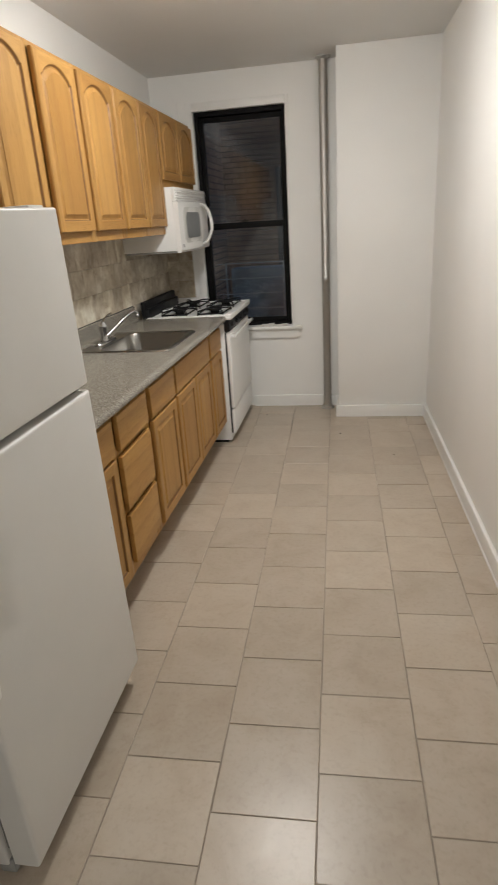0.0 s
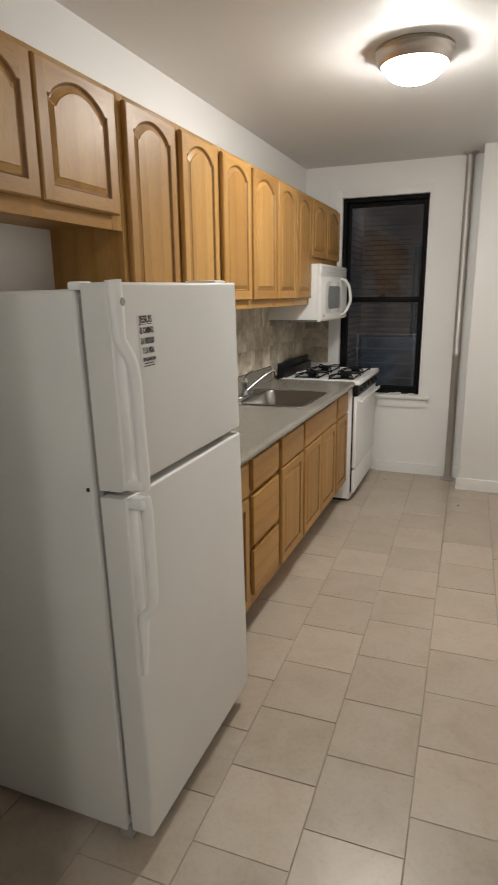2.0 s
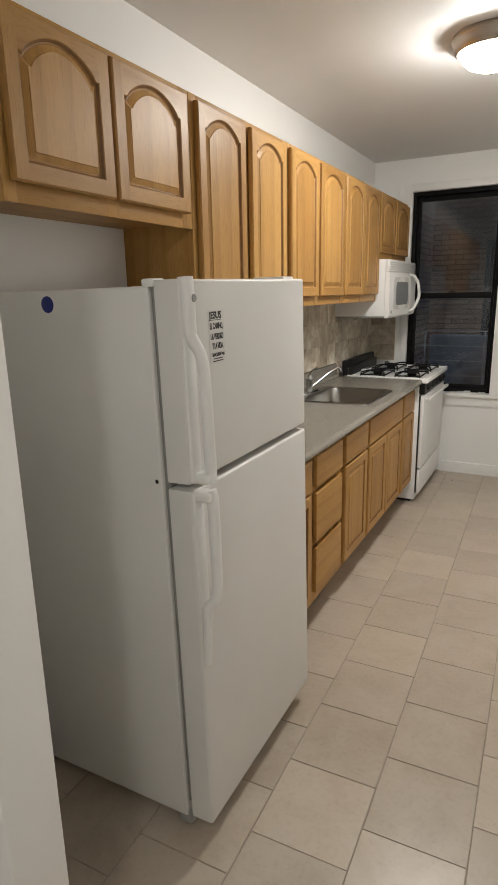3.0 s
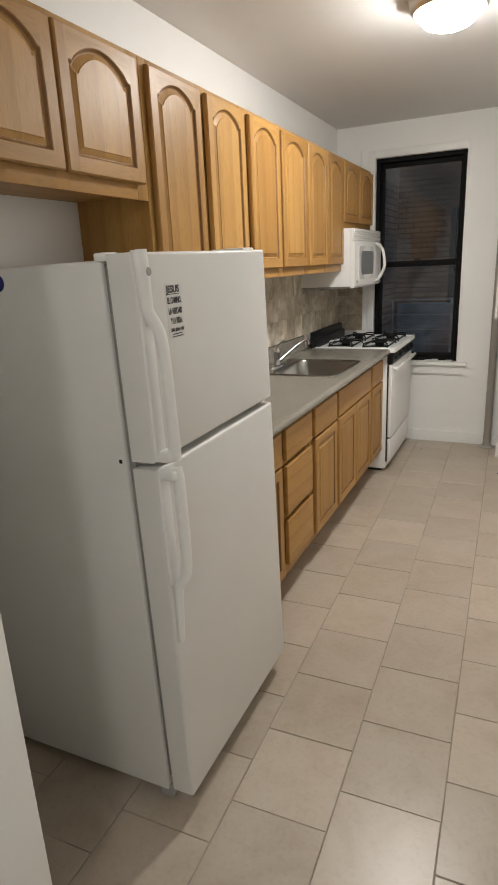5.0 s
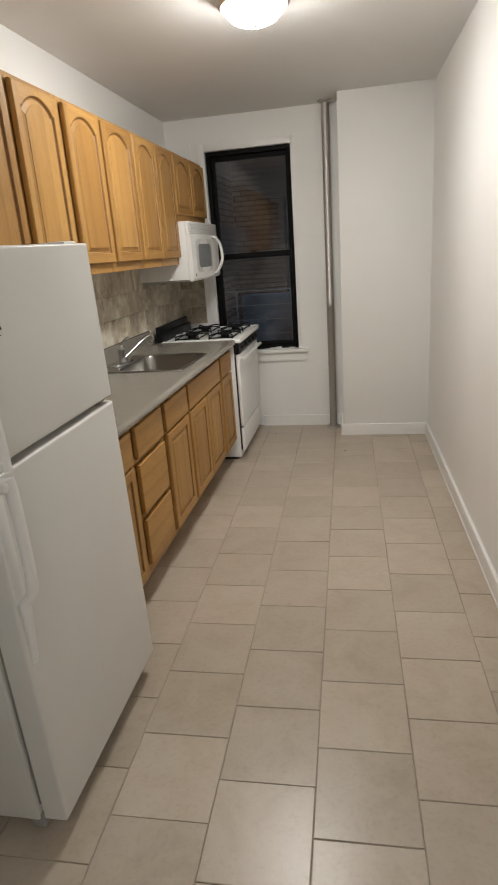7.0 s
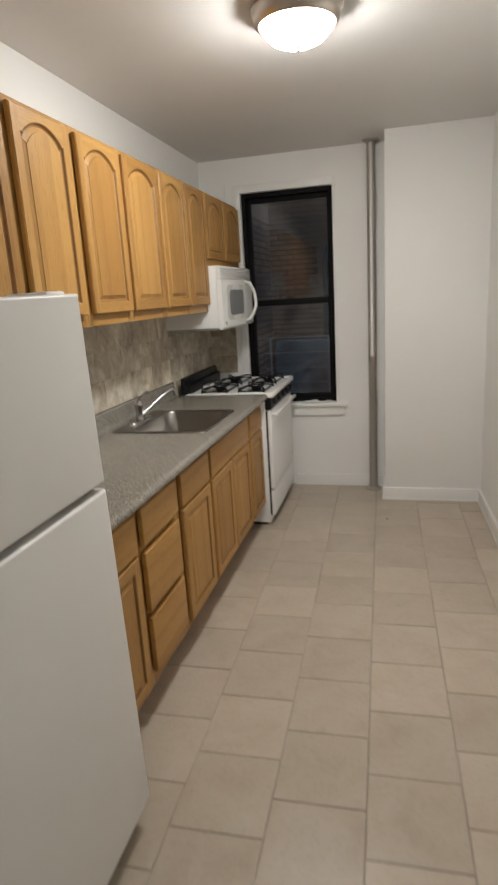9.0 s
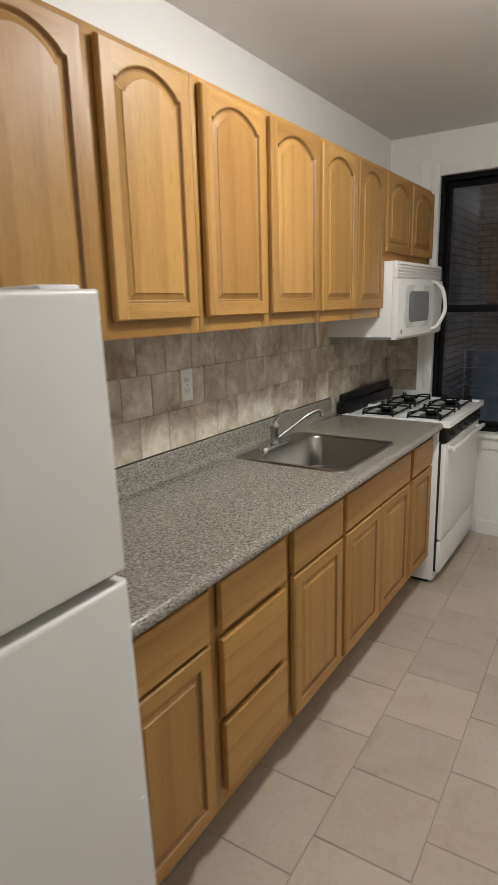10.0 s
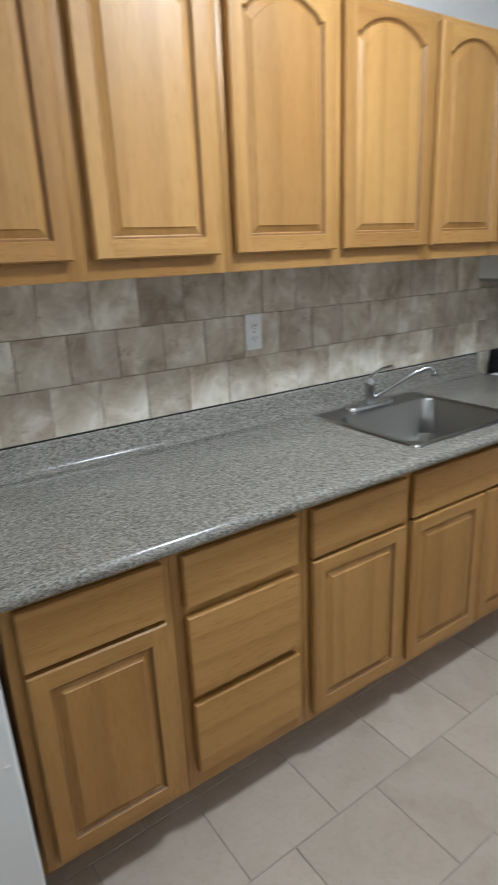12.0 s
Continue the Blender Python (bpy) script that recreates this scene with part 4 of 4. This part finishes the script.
bmesh.ops.recalc_face_normals(bm, faces=bm.faces)
glazing = part("door_window", bm, PAPER, mdoor, "pale grey moulded window surround")
bm = bmesh.new()
ring = rounded_rect(0.135, 0.465, 0.085, mh - 0.150, 0.035, 8)
bm.faces.new([bm.verts.new((0.4085 + 0.016 * math.sin(math.pi * y / MW), y, z)) for y, z in ring])
part("screen", bm, GREY_GLASS, glazing, "dark grey screened oven window")
pts = smooth_path([(0.412, 0.545, 0.030), (0.440, 0.580, 0.045), (0.464, 0.610, 0.10), (0.474, 0.622, mh * 0.38), (0.464, 0.610, mh - 0.155), (0.440, 0.580, mh - 0.108), (0.412, 0.545, mh - 0.095)], 7)
part("handle", sweep(pts, 0.017, 0.011, 14), PLASTIC_WHITE, mdoor, "curved white handle")
part("badge", boxes((0.407, 0.4105, 0.04, 0.058, 0.03, 0.05, 0.001)), MIDGREY, mdoor)
part("keypad", boxes((0.398, 0.4085, 0.655, 0.725, 0.05, mh - 0.12, 0.002)), GREY_GLASS, mdoor)
grille = part("vent_grille", boxes((0.372, 0.392, 0.0, MW, mh - 0.084, mh, 0.004)), PLASTIC_WHITE, micro)
for k in range(5):
    part("louvre", boxes((0.388, 0.402, 0.012, MW - 0.012, mh - 0.078 + 0.015 * k, mh - 0.069 + 0.015 * k, 0.002)), PLASTIC_WHITE, grille)

# ---- airshaft outside ----
shaft_y = 9.2
structure("ground", boxes((-8, 10, YB + 0.6, 40, -3.1, -3.0)), TAR, "dark tarred yard at the bottom of the airshaft", "ground")
structure("outer_wall", boxes((-6.0, WX0, YB + 0.155, YB + 0.36, -3, 7), (WX1, 8.0, YB + 0.155, YB + 0.36, -3, 7), (WX0, WX1, YB + 0.155, YB + 0.36, -3, WZ0 - 0.02), (WX0, WX1, YB + 0.155, YB + 0.36, WZ1 + 0.02, 7)), BRICKWORK, "sooty brick outer wall of the building", "wall")
wing = structure("brick_wing", boxes((-1.6, 0.02, YB + 0.36, 8.0, -3, 3.2)), BRICKWORK, "dark brick side wing of the airshaft", "wall")
facing = thing("facing_house", (0, shaft_y, -3), "dim brown brick house across the airshaft", "house")
part("wall", boxes((-5, 7, 0, 0.4, 0, 7.0)), BRICKWORK, facing)
part("parapet", boxes((-5, 7, -0.05, 0.45, 7.0, 7.15, 0.01)), TAR, facing)
for x, z in ((0.55, 3.4), (0.55, 0.6), (-1.6, 3.4), (2.4, 3.4)):
    w = part("window", boxes((x - 0.06, x, -0.03, 0.06, z, z + 1.75, 0.005), (x + 0.9, x + 0.96, -0.03, 0.06, z, z + 1.75, 0.005), (x, x + 0.9, -0.03, 0.06, z + 1.69, z + 1.75, 0.005), (x, x + 0.9, -0.03, 0.06, z + 0.84, z + 0.9, 0.005), (x - 0.1, x + 1.0, -0.08, 0.06, z - 0.08, z, 0.005)), TAR, facing)
    part("pane", boxes((x, x + 0.9, -0.01, -0.004, z, z + 1.69)), DARK_PANE, w)
structure("low_wall", boxes((0.05, 6.0, 7.95, 8.2, -3, 0.98, 0.02)), SLATE, "blue-grey rendered yard wall below the window", "wall")
rail = thing("fire_escape", (0, 7.2, 0), "weathered metal fire-escape landing and rails outside the window", "fire escape")
part("platform", boxes((0.06, 2.6, -0.3, 0.7, -0.06, -0.02, 0.004)), OUT_METAL, rail)
for z in (0.44, 0.60, 0.76, 0.92, 1.08):
    part("rail", boxes((0.06, 2.6, -0.005, 0.005, z, z + 0.009, 0.002)), OUT_METAL, rail)
for k in range(4):
    part("post", boxes((0.14 + 0.62 * k, 0.156 + 0.62 * k, -0.008, 0.008, -0.05, 1.09, 0.002)), OUT_METAL, rail)
for x in (0.08, 2.56):
    part("bracket", boxes((x, x + 0.03, 0.65, 2.0, -0.10, -0.02, 0.004)), OUT_METAL, rail)

# bricks of the wing's corner, close to the window
brick_me = mesh_of("brick", boxes((-0.05, 0.05, -0.105, 0.105, -0.0285, 0.0285, 0.005, 1)), BRICK, False)
for row in range(34):
    for k in range(4):
        b = new("brick", brick_me)
        b.parent = wing
        b.location = (-0.024 + 0.004 * ((row * 5 + k) % 3), YB + 0.50 + 0.222 * k + (0.11 if row % 2 else 0), 0.35 + 0.068 * row)

# ---- backsplash tiles ----
splash = structure("backsplash", boxes((0.0, 0.004, 2.31, YB, 1.0045, 1.47), (0.0, 0.22, YB - 0.004, YB, 0.94, 1.47), (0.0, 0.004, 4.634, YB, 0.88, 1.0045)), WALL_GROUT, "backsplash of square mottled travertine-look tiles in offset rows", "backsplash")
tile_cache = {}


def tile(name, size, material, parent, at, axis="z", edge=0.0015, thick=0.006):
    """One tile with eased edges; axis: the way it faces."""
    key = (name, round(size[0], 3), round(size[1], 3), axis)
    if key not in tile_cache:
        a, b = size[0] / 2, size[1] / 2
        vs, fs = [], []
        for i, z in ((0, 0.0), (0, thick - edge), (edge, thick)):
            vs += [(-a + i, -b + i, z), (a - i, -b + i, z), (a - i, b - i, z), (-a + i, b - i, z)]
        for r in (0, 4):
            fs += [(r + k, r + (k + 1) % 4, r + 4 + (k + 1) % 4, r + 4 + k) for k in range(4)]
        fs.append((8, 9, 10, 11))
        me = bpy.data.meshes.new(name)
        me.from_pydata(vs, [], fs)
        me.transform({"z": Matrix(), "x": Matrix(((0, 0, 1, 0), (1, 0, 0, 0), (0, 1, 0, 0), (0, 0, 0, 1))), "y": Matrix(((1, 0, 0, 0), (0, 0, -1, 0), (0, 1, 0, 0), (0, 0, 0, 1)))}[axis])
        me.materials.append(material)
        tile_cache[key] = me
    ob = new(name, tile_cache[key])
    ob.parent = parent
    ob.location = at
    return ob


def run(start, stop, pitch, first):
    """Intervals between joints from start to stop, with joints at first + k * pitch."""
    k = math.ceil((start - first) / pitch + 1e-6)
    cuts = [start]
    while first + k * pitch < stop - 1e-4:
        cuts.append(first + k * pitch)
        k += 1
    cuts.append(stop)
    return [(a, b) for a, b in zip(cuts, cuts[1:]) if b - a > 0.025]


rng = random.Random(5)
SP = 0.1527
for z0, z1, first in ((1.3025, 1.452, 2.634), (1.1565, 1.301, 2.552), (1.0075, 1.155, 2.634)):
    for a, b in run(2.31, YB - 0.006, SP, first):
        tile("tile", (b - a - 0.0016, z1 - z0), STONE_TILE, splash, (0.0035 + rng.uniform(-0.0004, 0.0004), (a + b) / 2, (z0 + z1) / 2), "x")
for a, b in run(4.636, YB - 0.006, SP, 2.552):
    tile("tile", (b - a - 0.002, 0.125), STONE_TILE, splash, (0.0035, (a + b) / 2, 0.9425), "x")
for z0, z1 in ((0.942, 1.0785), (1.080, 1.2315), (1.233, 1.3845), (1.386, 1.468)):
    for a, b in ((0.010, 0.085), (0.087, 0.219)):
        tile("tile", (b - a, z1 - z0), STONE_TILE, splash, ((a + b) / 2, YB - 0.0035, (z0 + z1) / 2), "y")

# ---- floor tiles ----
PX, PY = 0.2905, 0.304
for col in range(-4, 5):
    x0, x1 = max(0.004, 0.808 + PX * col), 0.808 + PX * (col + 1)
    if x1 - x0 < 0.02:
        continue
    first = 1.98 if col % 2 == 0 else 1.828
    for a, b in run(-2.59, YB - 0.001, PY, first):
        mid = (a + b) / 2
        edge = min(x1, long_wall(b) - 0.001 + SKEW * (mid - 2.2))
        if x1 < 0.40 and a > 2.35 or edge - x0 < 0.02:
            continue
        t = tile("tile", (edge - x0 - 0.0032, b - a - 0.0032), FLOOR_TILE, floor, ((x0 + edge) / 2 - SKEW * (mid - 2.2) + rng.uniform(-0.0008, 0.0008), mid + rng.uniform(-0.0008, 0.0008), -0.006 + rng.uniform(-0.0006, 0.0003)), "z")
        t.rotation_euler = (rng.uniform(-0.0012, 0.0012), rng.uniform(-0.0012, 0.0012), SKEW + rng.uniform(-0.003, 0.003))


# ---- crumbs on the floor ----
for k, (x, y, r) in enumerate(((1.405, 4.83, 0.006), (0.80, 5.28, 0.005), (1.76, 4.42, 0.003))):
    bm = revolve([(0.0, 0.0), (r, 0.0), (r * 0.9, r * 0.5), (r * 0.4, r * 0.8), (0.0, r * 0.85)], 9)
    for v in bm.verts:
        v.co.x *= 1.0 + 0.3 * math.sin(9 * v.co.y / r + k)
    bm.transform(Matrix.Translation((x, y, 0.0002)))
    tagged(part("crumb", bm, DARK), "small dark crumb on the tiled floor", "crumb", "crumbs on the floor")
